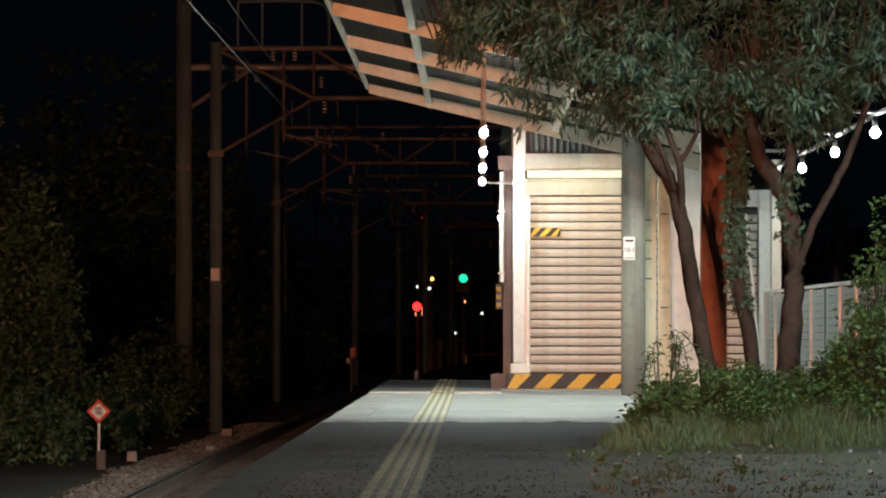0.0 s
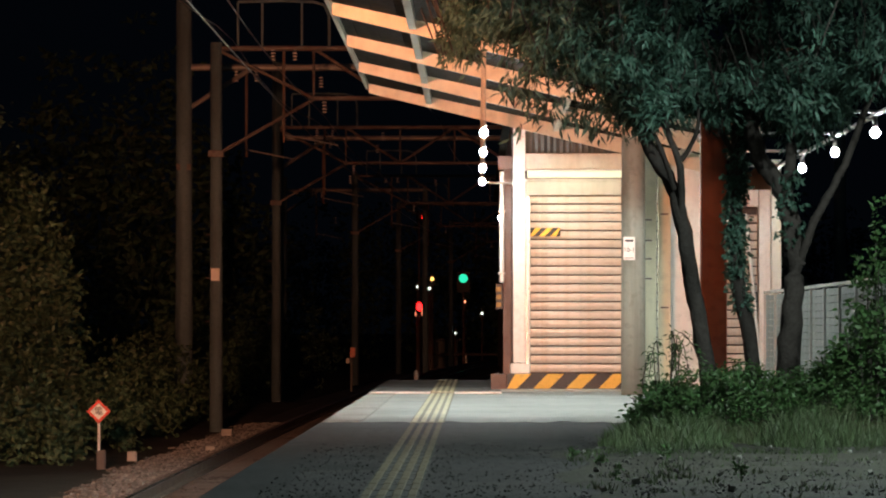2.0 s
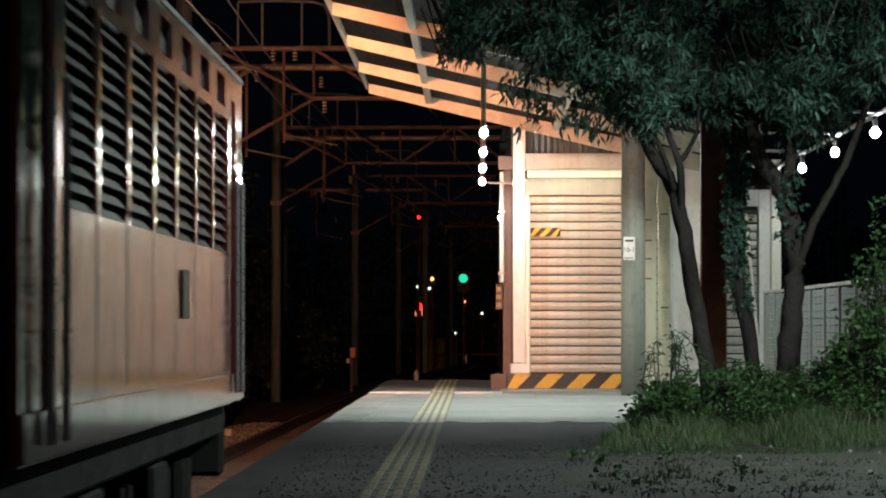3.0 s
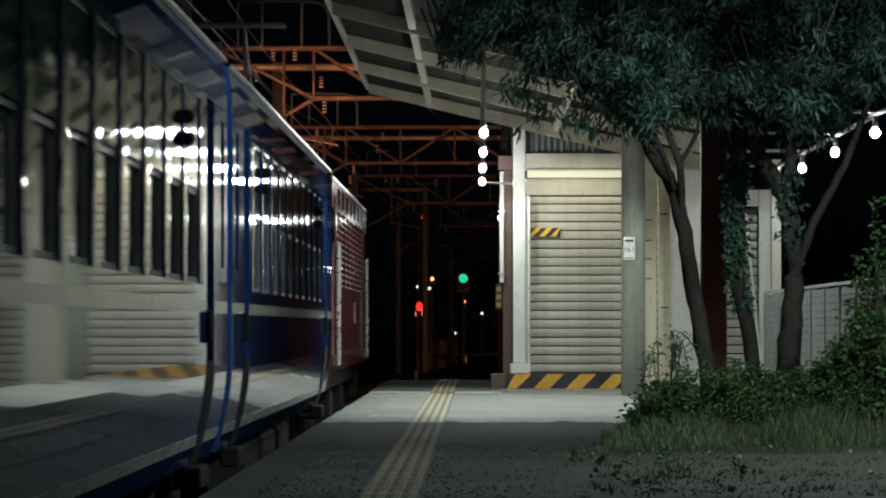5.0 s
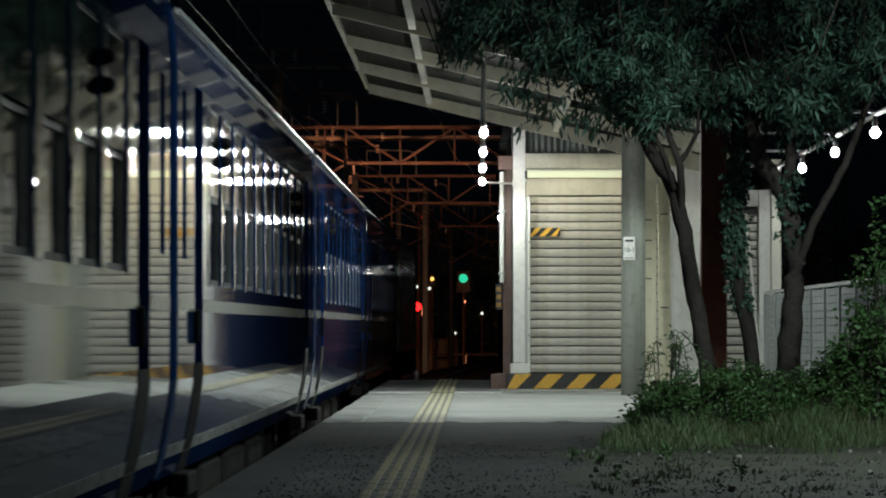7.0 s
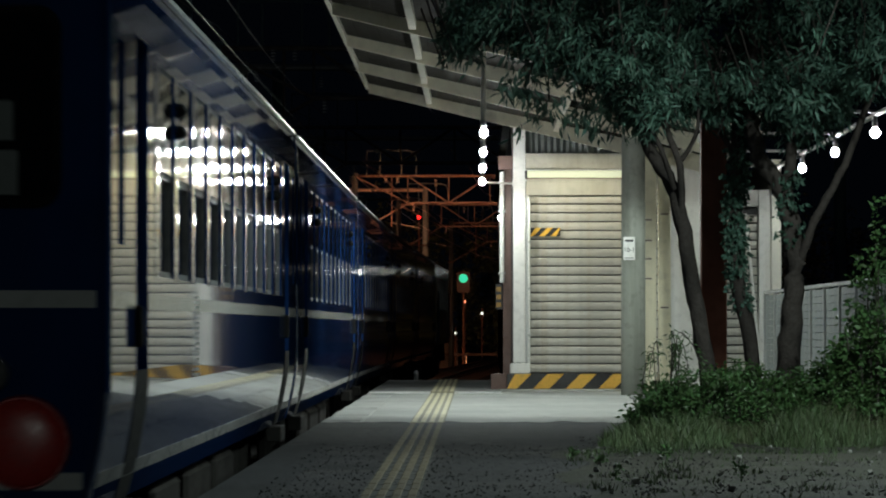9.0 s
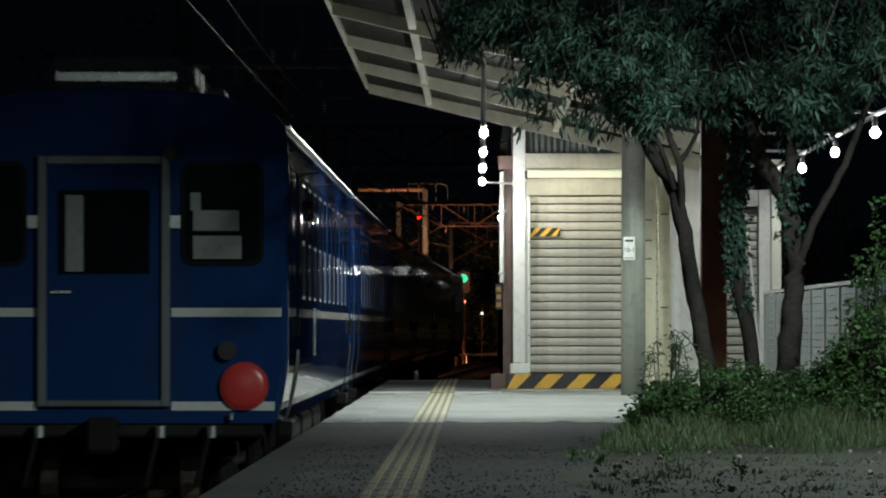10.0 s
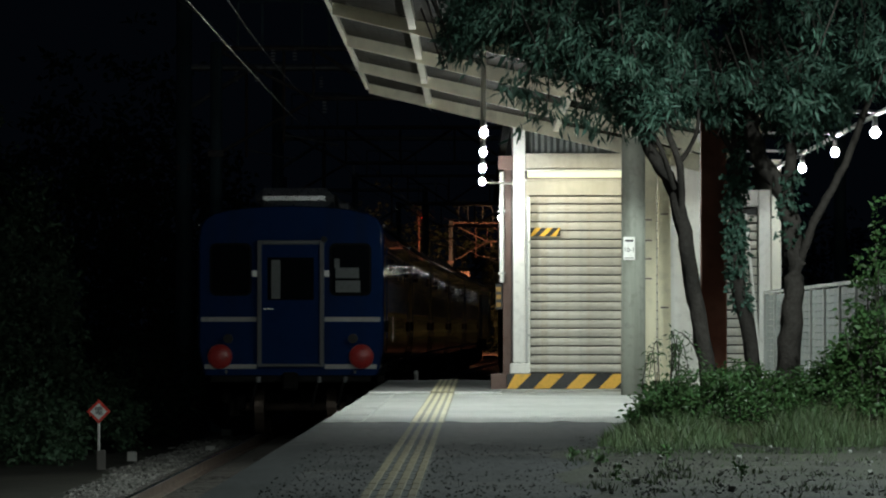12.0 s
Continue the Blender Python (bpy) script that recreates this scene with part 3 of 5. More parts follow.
hazard("warning_strip", 0.67, 1.07, 1.99, 2.10, WALL_Y + 0.035, 0.15, bld)

tube = thing("tube_lamp", "lit fluorescent tube lamp over the shutter", "lamp")
part("housing", boxm((0.62, WALL_Y - 0.10, 2.835), (1.89, WALL_Y - 0.012, 2.85), 0.003), M["white_paint"], tube)
part("diffuser", boxm((0.64, WALL_Y - 0.095, 2.745), (1.87, WALL_Y - 0.03, 2.832), 0.012), M["tube"], tube, "glowing pale diffuser")
for x in (0.612, 1.873):
    part("end_cap", boxm((x, WALL_Y - 0.10, 2.735), (x + 0.026, WALL_Y - 0.02, 2.834)), M["black"], tube)
part("lower_lip", boxm((0.62, WALL_Y - 0.098, 2.728), (1.89, WALL_Y - 0.088, 2.744)), M["steel_dark"], tube)
part("lamp_pull", rodm((0.63, WALL_Y - 0.09, 2.69), (0.63, WALL_Y - 0.09, 2.73), 0.012), M["white_paint"], tube)

# conduits on the front post and side
pipe = thing("conduit", "white conduit pipe clipped to the wall", "pipe")
part("pipe", rodm((0.665, WALL_Y - 0.03, 0.24), (0.665, WALL_Y - 0.03, 2.5), 0.016), M["white_paint"], pipe)
for z in (0.7, 1.3, 1.9):
    part("clip", boxm((0.64, WALL_Y - 0.05, z), (0.69, WALL_Y, z + 0.03)), M["galv"], pipe)
pipe = thing("downpipe", "white downpipe beside the side post", "pipe")
part("pipe", rodm((0.315, WALL_Y + 0.15, 1.4), (0.315, WALL_Y + 0.15, 2.83), 0.03), M["white_paint"], pipe)
for z in (1.5, 2.3):
    part("clip", boxm((0.27, WALL_Y + 0.11, z), (0.36, WALL_Y + 0.2, z + 0.03)), M["galv"], pipe)

# cream posts beside the shutter
for x0, x1, mat, y in ((2.06, 2.25, "post_yellow", 63.4), (2.30, 2.46, "post_yellow", 64.2)):
    t = thing("steel_post", "cream painted steel post beside the shutter", "post", group="posts beside the shutter")
    part("web", boxm((x0, y, 0.0), (x1, y + 0.12, 3.0), 0.006), M[mat], t)
    for z in (1.42, 1.67, 1.90, 2.16) if x0 < 2.2 else (1.06, 2.25):
        part("joint_plate", boxm((x0 + 0.03, y - 0.008, z), (x0 + 0.13, y - 0.001, z + 0.018)), M["steel_dark"], t)

arm = thing("lamp_bracket", "thin white bracket arm from the wall to the lamp", "bracket")
part("arm", rodm((0.09, 64.42, 2.67), (0.46, 64.99, 2.67), 0.012), M["white_paint"], arm)
part("wall_plate", boxm((0.45, 64.96, 2.63), (0.5, 64.979, 2.71), 0.003), M["white_paint"], arm)

# the concrete pole with its number plate
pole = thing("concrete_pole", "round grey concrete pole with a small number plate", "pole")
part("shaft", rodm((1.885, 61.0, 0.0), (1.885, 61.0, 4.6), 0.148, 0.138, 24), M["pole_concrete"], pole, smooth=True)
plate = part("number_plate", boxm((1.76, 60.825, 1.63), (1.90, 60.838, 1.91), 0.003), M["white_paint"], pole, "white plate with black characters")


def writing(text, x, y, z, size, mat, parent, name="lettering", rx=90, rz=0):
    cu = bpy.data.curves.new(name, "FONT")
    cu.body, cu.size, cu.align_x, cu.align_y = text, size, "CENTER", "CENTER"
    cu.extrude = 0.0008
    cu.materials.append(mat)
    ob = new(name, cu)
    ob.parent = parent
    ob.matrix_basis = pose(x, y, z, rx, 0, rz)
    return ob


writing("10-1", 1.83, 60.822, 1.75, 0.075, M["black"], plate, rx=90)
part("text_bar", boxm((1.78, 60.820, 1.85), (1.88, 60.823, 1.875)), M["black"], plate)
part("text_bar", boxm((1.78, 60.820, 1.65), (1.88, 60.823, 1.66)), M["black"], plate)

# stair enclosure and second shutter behind the trees
stair = thing("stair_enclosure", "white stair enclosure with a slatted shutter", "stairs")
part("wall", boxm((3.68, 66.0, 0.0), (3.92, 66.2, 2.62), 0.01), M["white_paint"], stair)
part("head_beam", boxm((2.95, 66.0, 2.40), (3.676, 66.2, 2.62), 0.01), M["white_paint"], stair)
sh2 = part("shutter", boxm((2.95, 66.3, 0.0), (3.68, 66.33, 2.40)), M["black"], stair, "cream slatted shutter")
for i in range(20):
    ob = share("slat", slat.data, sh2, pose(2.95, 66.28, 0.02 + 0.1145 * i))
    ob.scale = (0.4, 1, 1)
part("handrail", rodm((3.50, 65.9, 2.3), (3.68, 65.9, 0.5), 0.02), M["white_paint"], stair)

# fence along the platform's other edge
fence = thing("fence", "pale ribbed steel panel fence along the platform edge", "fence")
FX = 3.32
rail_me = None
for i in range(11):
    y = 38.0 + 2.0 * i
    part("post", boxm((FX - 0.03, y - 0.03, 0.0), (FX + 0.03, y + 0.03, 1.20), 0.004), M["galv"], fence)
    for k in range(16 if i < 10 else 0):
        m = pose(FX, y + 0.034, 0.07 + 0.07 * k)
        if rail_me is None:
            rail_me = part("slat", boxm((-0.008, 0.0, 0.0), (0.008, 1.932, 0.067), 0.004), M["fence_paint"], fence)
            rail_me.matrix_basis, rail_me = m, rail_me.data
        else:
            share("slat", rail_me, fence, m)
part("top_rail", boxm((FX - 0.035, 38.0, 1.204), (FX + 0.035, 58.0, 1.235), 0.004), M["galv"], fence)


# ---- the train ----
HALF = 1.45


def side_wall(bm, x, y0, y1, z0, z1, holes, mi=0):
    """A flat side with openings (y0, y1, z0, z1), as quads round them."""
    ys = sorted({y0, y1, *[h[0] for h in holes], *[h[1] for h in holes]})
    zs = sorted({z0, z1, *[h[2] for h in holes], *[h[3] for h in holes]})
    vert = {}

    def v(y, z):
        if (y, z) not in vert:
            vert[(y, z)] = bm.verts.new((x, y, z))
        return vert[(y, z)]

    for ya, yb in zip(ys, ys[1:]):
        for za, zb in zip(zs, zs[1:]):
            cy, cz = (ya + yb) / 2, (za + zb) / 2
            if any(h[0] < cy < h[1] and h[2] < cz < h[3] for h in holes):
                continue
            bm.faces.new((v(ya, za), v(yb, za), v(yb, zb), v(ya, zb))).material_index = mi
    for h in holes:
        d = math.copysign(0.13 if h[3] - h[2] > 1.2 else 0.07, x)
        c = [(h[0], h[2]), (h[1], h[2]), (h[1], h[3]), (h[0], h[3])]
        for (ya, za), (yb, zb) in zip(c, c[1:] + c[:1]):
            bm.faces.new([bm.verts.new(p) for p in ((x, ya, za), (x, yb, zb), (x - d, yb, zb), (x - d, ya, za))]).material_index = mi


def strip(bm, pts, y0, y1, mi=0):
    a = [bm.verts.new((x, y0, z)) for x, z in pts]
    b = [bm.verts.new((x, y1, z)) for x, z in pts]
    for i in range(len(pts) - 1):
        bm.faces.new((a[i], b[i], b[i + 1], a[i + 1])).material_index = mi


ROOF = [(HALF - 0.03, 3.28), (HALF - 0.10, 3.38), (HALF - 0.24, 3.455), (HALF - 0.5, 3.515), (HALF - 0.9, 3.555), (0.0, 3.575)]
ROOF_FULL = ROOF + [(-x, z) for x, z in ROOF[-2::-1]]


def tuck_x(z):
    """Half the body's width at z, where the side draws in below the waist."""
    return HALF - 0.10 * (max(0.0, 1.50 - z) / 0.55) ** 1.7


TUCK = [(tuck_x(0.95 + 0.055 * i), 0.95 + 0.055 * i) for i in range(10)] + [(HALF, 1.52)]
TOP = [(HALF, 2.98), (HALF - 0.008, 3.15), (HALF - 0.03, 3.28)]


def bowed_strip(w, h, bow, s=1, n=10):
    """A thin upright cover that bows out a little across its width."""
    bm = bmesh.new()
    rows = []
    for i in range(n + 1):
        u = 2 * i / n - 1
        x = s * (0.002 + bow * (1 - u * u))
        rows.append((bm.verts.new((x, w * i / n, 0)), bm.verts.new((x, w * i / n, h))))
    for (a, b), (c, d) in zip(rows, rows[1:]):
        f = bm.faces.new((a, c, d, b) if s > 0 else (b, d, c, a))
        f.smooth = True
    return bm


def bogie(parent, y, wheel_r=0.43):
    bg = part("bogie_frame", boxm((-0.95, y - 1.5, 0.38), (-0.80, y + 1.5, 0.62), 0.03), M["under"], parent)
    bm = bmesh.new()
    box(bm, (0.80, y - 1.5, 0.38), (0.95, y + 1.5, 0.62), 0.03)
    box(bm, (-0.9, y - 0.25, 0.35), (0.9, y + 0.25, 0.75), 0.03)
    for yy in (y - 1.05, y + 1.05):
        for s in (-1, 1):
            box(bm, (s * 0.97 - 0.1, yy - 0.17, 0.28), (s * 0.97 + 0.1, yy + 0.17, 0.56), 0.03)
            rod(bm, (s * 1.10, yy - 0.28, 0.5), (s * 1.10, yy - 0.28, 0.9), 0.07)
            rod(bm, (s * 1.10, yy + 0.28, 0.5), (s * 1.10, yy + 0.28, 0.9), 0.07)
    part("bogie_gear", bm, M["under"], bg)
    for yy in (y - 1.05, y + 1.05):
        bm = bmesh.new()
        for s in (-1, 1):
            rod(bm, (s * 0.53, yy, wheel_r), (s * 0.65, yy, wheel_r), wheel_r, seg=28)
            rod(bm, (s * 0.50, yy, wheel_r), (s * 0.53, yy, wheel_r), wheel_r + 0.03, seg=28)
        rod(bm, (-0.9, yy, wheel_r), (0.9, yy, wheel_r), 0.07)
        part("wheelset", bm, M["rail"], bg)
    return bg


def plate(x0, x1, z0, z1, y0, y1, r, n=5):
    """An upright plate with rounded corners, from y0 to y1."""
    prof = []
    for cx, cz, a in ((x1 - r, z1 - r, 0), (x0 + r, z1 - r, 90), (x0 + r, z0 + r, 180), (x1 - r, z0 + r, 270)):
        for k in range(n + 1):
            q = radians(a + 90 * k / n)
            prof.append((cx + r * math.cos(q), cz + r * math.sin(q)))
    return extrude_y(bmesh.new(), prof, y0, y1)


def coach(last=False):
    """A blue sleeping-train style coach 20.8 m long; its rear end is at y = 0."""
    L = 20.8
    t = thing("passenger_coach", "glossy dark blue passenger coach with white bands", "train coach", group="coaches of the train")
    wins = [(2.95 + 1.5 * i + 0.18, 2.95 + 1.5 * i + 1.32, 1.94, 2.92) for i in range(10)]
    decks = [(0.45, 0.82, 2.05, 2.9), (L - 0.82, L - 0.45, 2.05, 2.9)]
    doors = [(1.55, 2.35, 1.05, 2.97), (L - 2.35, L - 1.55, 1.05, 2.97)]
    bm = bmesh.new()
    E0, E1 = 0.10, L - 0.10
    for s in (1, -1):
        side_wall(bm, s * HALF, E0, E1, 1.52, 2.98, [(a, b, max(c, 1.52), min(d, 2.97)) for a, b, c, d in wins + decks + doors])
        strip(bm, [(s * x, z) for x, z in TUCK], E0, E1)
        strip(bm, [(s * x, z) for x, z in TOP], E0, E1)
    # rounded corner posts and flat ends
    outline = [(x, z) for x, z in TUCK] + [(HALF, 2.0)] + TOP
    for y, d in ((0.0, 1), (L, -1)):
        for s in (1, -1):
            rings = []
            for k in range(5):
                a = radians(90) * k / 4
                inset, yy = 0.055 * (1 - math.cos(a)), 0.10 * (1 - math.sin(a))
                rings.append([bm.verts.new((s * (x - inset), y + d * yy, z)) for x, z in outline])
            for r0, r1 in zip(rings, rings[1:]):
                for i in range(len(outline) - 1):
                    bm.faces.new((r0[i], r0[i + 1], r1[i + 1], r1[i]))
        end = [(x - 0.055, z) for x, z in outline] + [(x * 0.96, z) for x, z in ROOF[1:]]
        end = end + [(-x, z) for x, z in end[-2::-1]]
        bm.faces.new([bm.verts.new((x, y, z)) for x, z in end])
        # the roof's rounded brow
        ra = [bm.verts.new((x * 0.96, y, z)) for x, z in ROOF_FULL]
        rb = [bm.verts.new((x * 0.985, y + d * 0.05, z + 0.01)) for x, z in ROOF_FULL]
        rc = [bm.verts.new((x, y + d * 0.25, z)) for x, z in ROOF_FULL]
        for p, q in ((ra, rb), (rb, rc)):
            for i in range(len(p) - 1):
                bm.faces.new((p[i], p[i + 1], q[i + 1], q[i]))
    bmesh.ops.remove_doubles(bm, verts=bm.verts, dist=0.0005)
    bmesh.ops.recalc_face_normals(bm, faces=bm.faces)
    part("body", bm, M["blue"], t)
    bm = bmesh.new()
    strip(bm, ROOF_FULL, 0.25, L - 0.25)
    part("roof", bm, M["blue"], t, smooth=True)
    bm = bmesh.new()
    for s in (1, -1):
        box(bm, (s * (HALF - 0.01) - 0.014, 0.2, 3.265), (s * (HALF - 0.01) + 0.014, L - 0.2, 3.29))
    part("rain_gutter", bm, M["alu"], t, "thin bright gutter")
    # bands
    runs = [(0.1, 1.53), (2.37, L - 2.37), (L - 1.53, L - 0.1)]
    for s in (1, -1):
        for z0, z1 in ((1.785, 1.855),):
            for a, b in runs:
                part("white_band", boxm((s * HALF - 0.003, a, z0), (s * HALF + 0.003, b, z1)), M["band_white"], t)
        bm = bmesh.new()
        pts = [(s * (tuck_x(1.055) + 0.004), 1.055), (s * (tuck_x(1.115) + 0.004), 1.115), (s * (tuck_x(1.115) - 0.008), 1.12), (s * (tuck_x(1.055) - 0.012), 1.055)]
        extrude_y(bm, pts, 0.1, L - 0.1)
        part("lower_band", bm, M["band_grey"], t, "grimy pale band")
    # windows: pane, mid rail, frame
    pane = frame_me = None
    for s in (1, -1):
        for a, b, c, d in wins:
            m = pose(s * (HALF - 0.035), a, c)
            if pane is None:
                fb = bmesh.new()
                w, h = b - a, d - c
                for lo, hi in (((-0.02, 0, 0), (0.02, w, 0.03)), ((-0.02, 0, h - 0.03), (0.02, w, h)), ((-0.02, 0, 0.03), (0.02, 0.03, h - 0.03)), ((-0.02, w - 0.03, 0.03), (0.02, w, h - 0.03)), ((-0.015, 0.03, h * 0.5 - 0.02), (0.015, w - 0.03, h * 0.5 + 0.02))):
                    box(fb, lo, hi)
                wo = part("window", fb, M["sash"], t)
                wo.matrix_basis = m
                frame_me = wo.data
                po = part("pane", bowed_strip(w - 0.04, h * 0.5 - 0.03, 0.0008, s), M["glass_dark"], wo)
                po.matrix_basis = pose(0, 0.02, 0.02)
                share("pane", po.data, wo, pose(s * 0.026, 0.02, h * 0.5 + 0.01))
                pane = po.data
            else:
                wo = share("window", frame_me, t, m)
                share("pane", pane, wo, pose(0, 0.02, 0.02)), share("pane", pane, wo, pose(s * 0.026, 0.02, 0.98 * 0.5 + 0.01))
        cover = None
        for i in range(11):
            m = pose(s * HALF, 2.95 + 1.5 * i - 0.165, 1.93)
            if cover is None:
                ob = part("pillar_cover", bowed_strip(0.33, 1.0, 0.0012, s), M["blue"], t)
                ob.matrix_basis, cover = m, ob.data
            else:
                share("pillar_cover", cover, t, m)
        for a, b, c, d in decks:
            part("deck_window", boxm((s * (HALF - 0.05) - 0.01, a, c), (s * (HALF - 0.05) + 0.01, b, d)), M["glass_dark"], t)
        for a, b, c, d in doors:
            do = part("side_door", boxm((s * (HALF - 0.135) - 0.015, a - 0.02, 1.5), (s * (HALF - 0.135) + 0.015, b + 0.02, d)), M["blue"], t, "folding side door set back in its opening")
            part("door_pane", boxm((s * (HALF - 0.117) - 0.003, a + 0.12, 1.95), (s * (HALF - 0.117) + 0.003, b - 0.12, 2.8)), M["glass_dark"], do)
            # black strip carries the door recess's shade on down the side
            bm = bmesh.new()
            strip(bm, [(s * (x + 0.004), z) for x, z in TUCK], a, b)
            part("door_sill_panel", bm, M["rubber"], do, "black strip for the shade of the door recess")
            part("door_latch", boxm((s * HALF - 0.025, a - 0.10, 1.62), (s * HALF + 0.035, a - 0.03, 1.80), 0.01), M["rubber"], do, "black latch box")
            part("door_step", boxm((s * (HALF - 0.09) - 0.06, a, 0.82), (s * (HALF - 0.09) + 0.06, b, 0.94), 0.01), M["under"], do)
        for yy in (4.45, L - 4.45):
            for zz in (2.66, 2.77):
                bm = bmesh.new()
                bmesh.ops.create_uvsphere(bm, u_segments=12, v_segments=6, radius=0.05, matrix=Matrix.Translation((s * (HALF + 0.012), yy, zz)) @ Matrix.Diagonal((0.9, 1, 0.75, 1)))
                part("side_lamp", bm, M["rubber"], t, "black domed side lamp, unlit", smooth=True)
    if last:
        bm = bmesh.new()
        for k in range(16):
            box(bm, (HALF, 6.1, 1.45 + 0.027 * k), (HALF + 0.008, 6.38, 1.465 + 0.027 * k))
        part("side_grille", bm, M["alu"], t, "narrow ribbed vent grille")
    # underframe
    part("underframe", boxm((-1.2, 0.3, 0.88), (1.2, L - 0.3, 1.04), 0.02), M["under"], t)
    for k, (a, b) in enumerate(((6.0, 8.2), (9.0, 11.5), (12.2, 14.4))):
        part("equipment_box", boxm((0.35, a, 0.35), (1.25, b, 0.87), 0.03), M["under"], t)
        part("equipment_box", boxm((-1.25, a, 0.35), (-0.35, b, 0.87), 0.03), M["under"], t)
    bogie(t, 3.2), bogie(t, L - 3.2)
    # roof coolers
    for y in (2.2, 6.4, 10.4, 14.4, 18.4):
        ac = part("roof_cooler", boxm((-0.62, y - 0.9, 3.57), (0.62, y + 0.9, 3.9), 0.13), M["alu"], t, "grey roof cooler")
        for k in range(2):
            part("cooler_grille", boxm((0.622, y - 0.75 + k * 0.8, 3.64), (0.632, y - 0.1 + k * 0.8, 3.82)), M["black"], ac)
        part("roof_vent", boxm((0.68, y - 0.3, 3.53), (0.85, y + 0.3, 3.68), 0.03), M["roof_grey"], t)
    # end face: gangway door, windows, marker discs
    for y, d in ((0.0, -1), (L, 1)):
        def yb(a, b):
            return (min(y + d * a, y + d * b), max(y + d * a, y + d * b))

        def eb(x0, x1, a, b, z0, z1, bev=0.0):
            q = yb(a, b)
            return boxm((x0, q[0], z0), (x1, q[1], z1), bev)
        fr = eb(-0.52, -0.45, 0, 0.06, 1.08, 3.05, 0.01)
        q = yb(0, 0.06)
        box(fr, (0.45, q[0], 1.08), (0.52, q[1], 3.05), 0.01)
        box(fr, (-0.45, q[0], 2.98), (0.45, q[1], 3.05), 0.01)
        box(fr, (-0.45, q[0], 1.08), (0.45, q[1], 1.13), 0.01)
        part("gangway_frame", fr, M["sash"], t, "grey steel gangway frame")
        door = part("end_door", eb(-0.45, 0.45, 0.002, 0.02, 1.13, 2.98), M["blue"], t)
        part("door_window", eb(-0.36, 0.36, 0.02, 0.026, 2.12, 2.78), M["glass_dark"], door)
        part("blind", eb(-0.30, -0.16, 0.027, 0.03, 2.14, 2.74), M["paper"], door, "pale rolled blind behind glass")
        part("door_handle", eb(-0.42, -0.26, 0.03, 0.05, 1.97, 1.99), M["alu"], door)
        for s in (-1, 1):
            x0, x1 = (0.64, 1.22) if s > 0 else (-1.22, -0.64)
            wf = part("end_window", plate(x0 - 0.035, x1 + 0.035, 2.185, 3.005, y, y + d * 0.014, 0.10), M["rubber"], t)
            part("pane", plate(x0, x1, 2.22, 2.97, y + d * 0.014, y + d * 0.018, 0.075), M["glass_dark"], wf)
            for (pa, pb, za, zb) in () if s < 0 else ((0.06, 0.44, 2.24, 2.42), (0.06, 0.42, 2.46, 2.62), (0.04, 0.12, 2.62, 2.76)):
                part("notice", eb(x0 + pa, x0 + pb, 0.019, 0.021, za, zb), M["paper"], wf, "paper notice behind the glass")
            part("end_band", eb(min(s * 0.53, s * 1.395), max(s * 0.53, s * 1.395), 0.0, 0.004, 1.785, 1.855), M["band_white"], t)
            part("end_band", eb(min(s * 0.53, s * 1.34), max(s * 0.53, s * 1.34), 0.0, 0.004, 1.05, 1.12), M["band_white"], t)
            part("frame_lug", eb(min(s * 0.52, s * 0.60), max(s * 0.52, s * 0.60), 0.01, 0.05, 2.48, 2.58), M["alu"], t)
            part("tail_lamp", rodm((s * 0.97, y, 1.52), (s * 0.97, y + d * 0.07, 1.52), 0.075, seg=20), M["black"], t)
            if last and y == 0.0:
                disc = rodm((s * 1.10, y, 1.24), (s * 1.10, y + d * 0.05, 1.24), 0.195, 0.185, 32)
                disc = part("marker_disc", disc, M["tail_red"], t, "large red rear marker disc")
                bm = bmesh.new()
                bmesh.ops.create_uvsphere(bm, u_segments=24, v_segments=8, radius=0.18, matrix=Matrix.Translation((s * 1.10, y + d * 0.05, 1.24)) @ Matrix.Diagonal((1, 0.18, 1, 1)))
                part("lens", bm, M["tail_red"], disc, smooth=True)
                part("disc_hook", rodm((s * 1.0, y + d * 0.06, 1.03), (s * 1.0, y + d * 0.06, 0.98), 0.02), M["alu"], disc)
        # coupler and hoses
        part("coupler", eb(-0.12, 0.12, 0.0, 0.32, 0.72, 1.0, 0.03), M["under"], t)
        part("buffer_beam", eb(-1.25, 1.25, -0.25, -0.02, 0.84, 0.95, 0.02), M["under"], t)
        for x in (-0.5, 0.45, 0.85):
            part("brake_hose", rodm((x, y + d * 0.08, 0.95), (x - 0.12, y + d * 0.12, 0.45), 0.025), M["rubber"], t)
            part("hose_cock", rodm((x, y + d * 0.09, 0.93), (x, y + d * 0.09, 0.84), 0.04), M["galv"], t)
        part("jumper_cover", rodm((0.52, y + d * 0.02, 3.06), (0.52, y + d * 0.1, 3.06), 0.05, seg=12), M["black"], t)
    return t


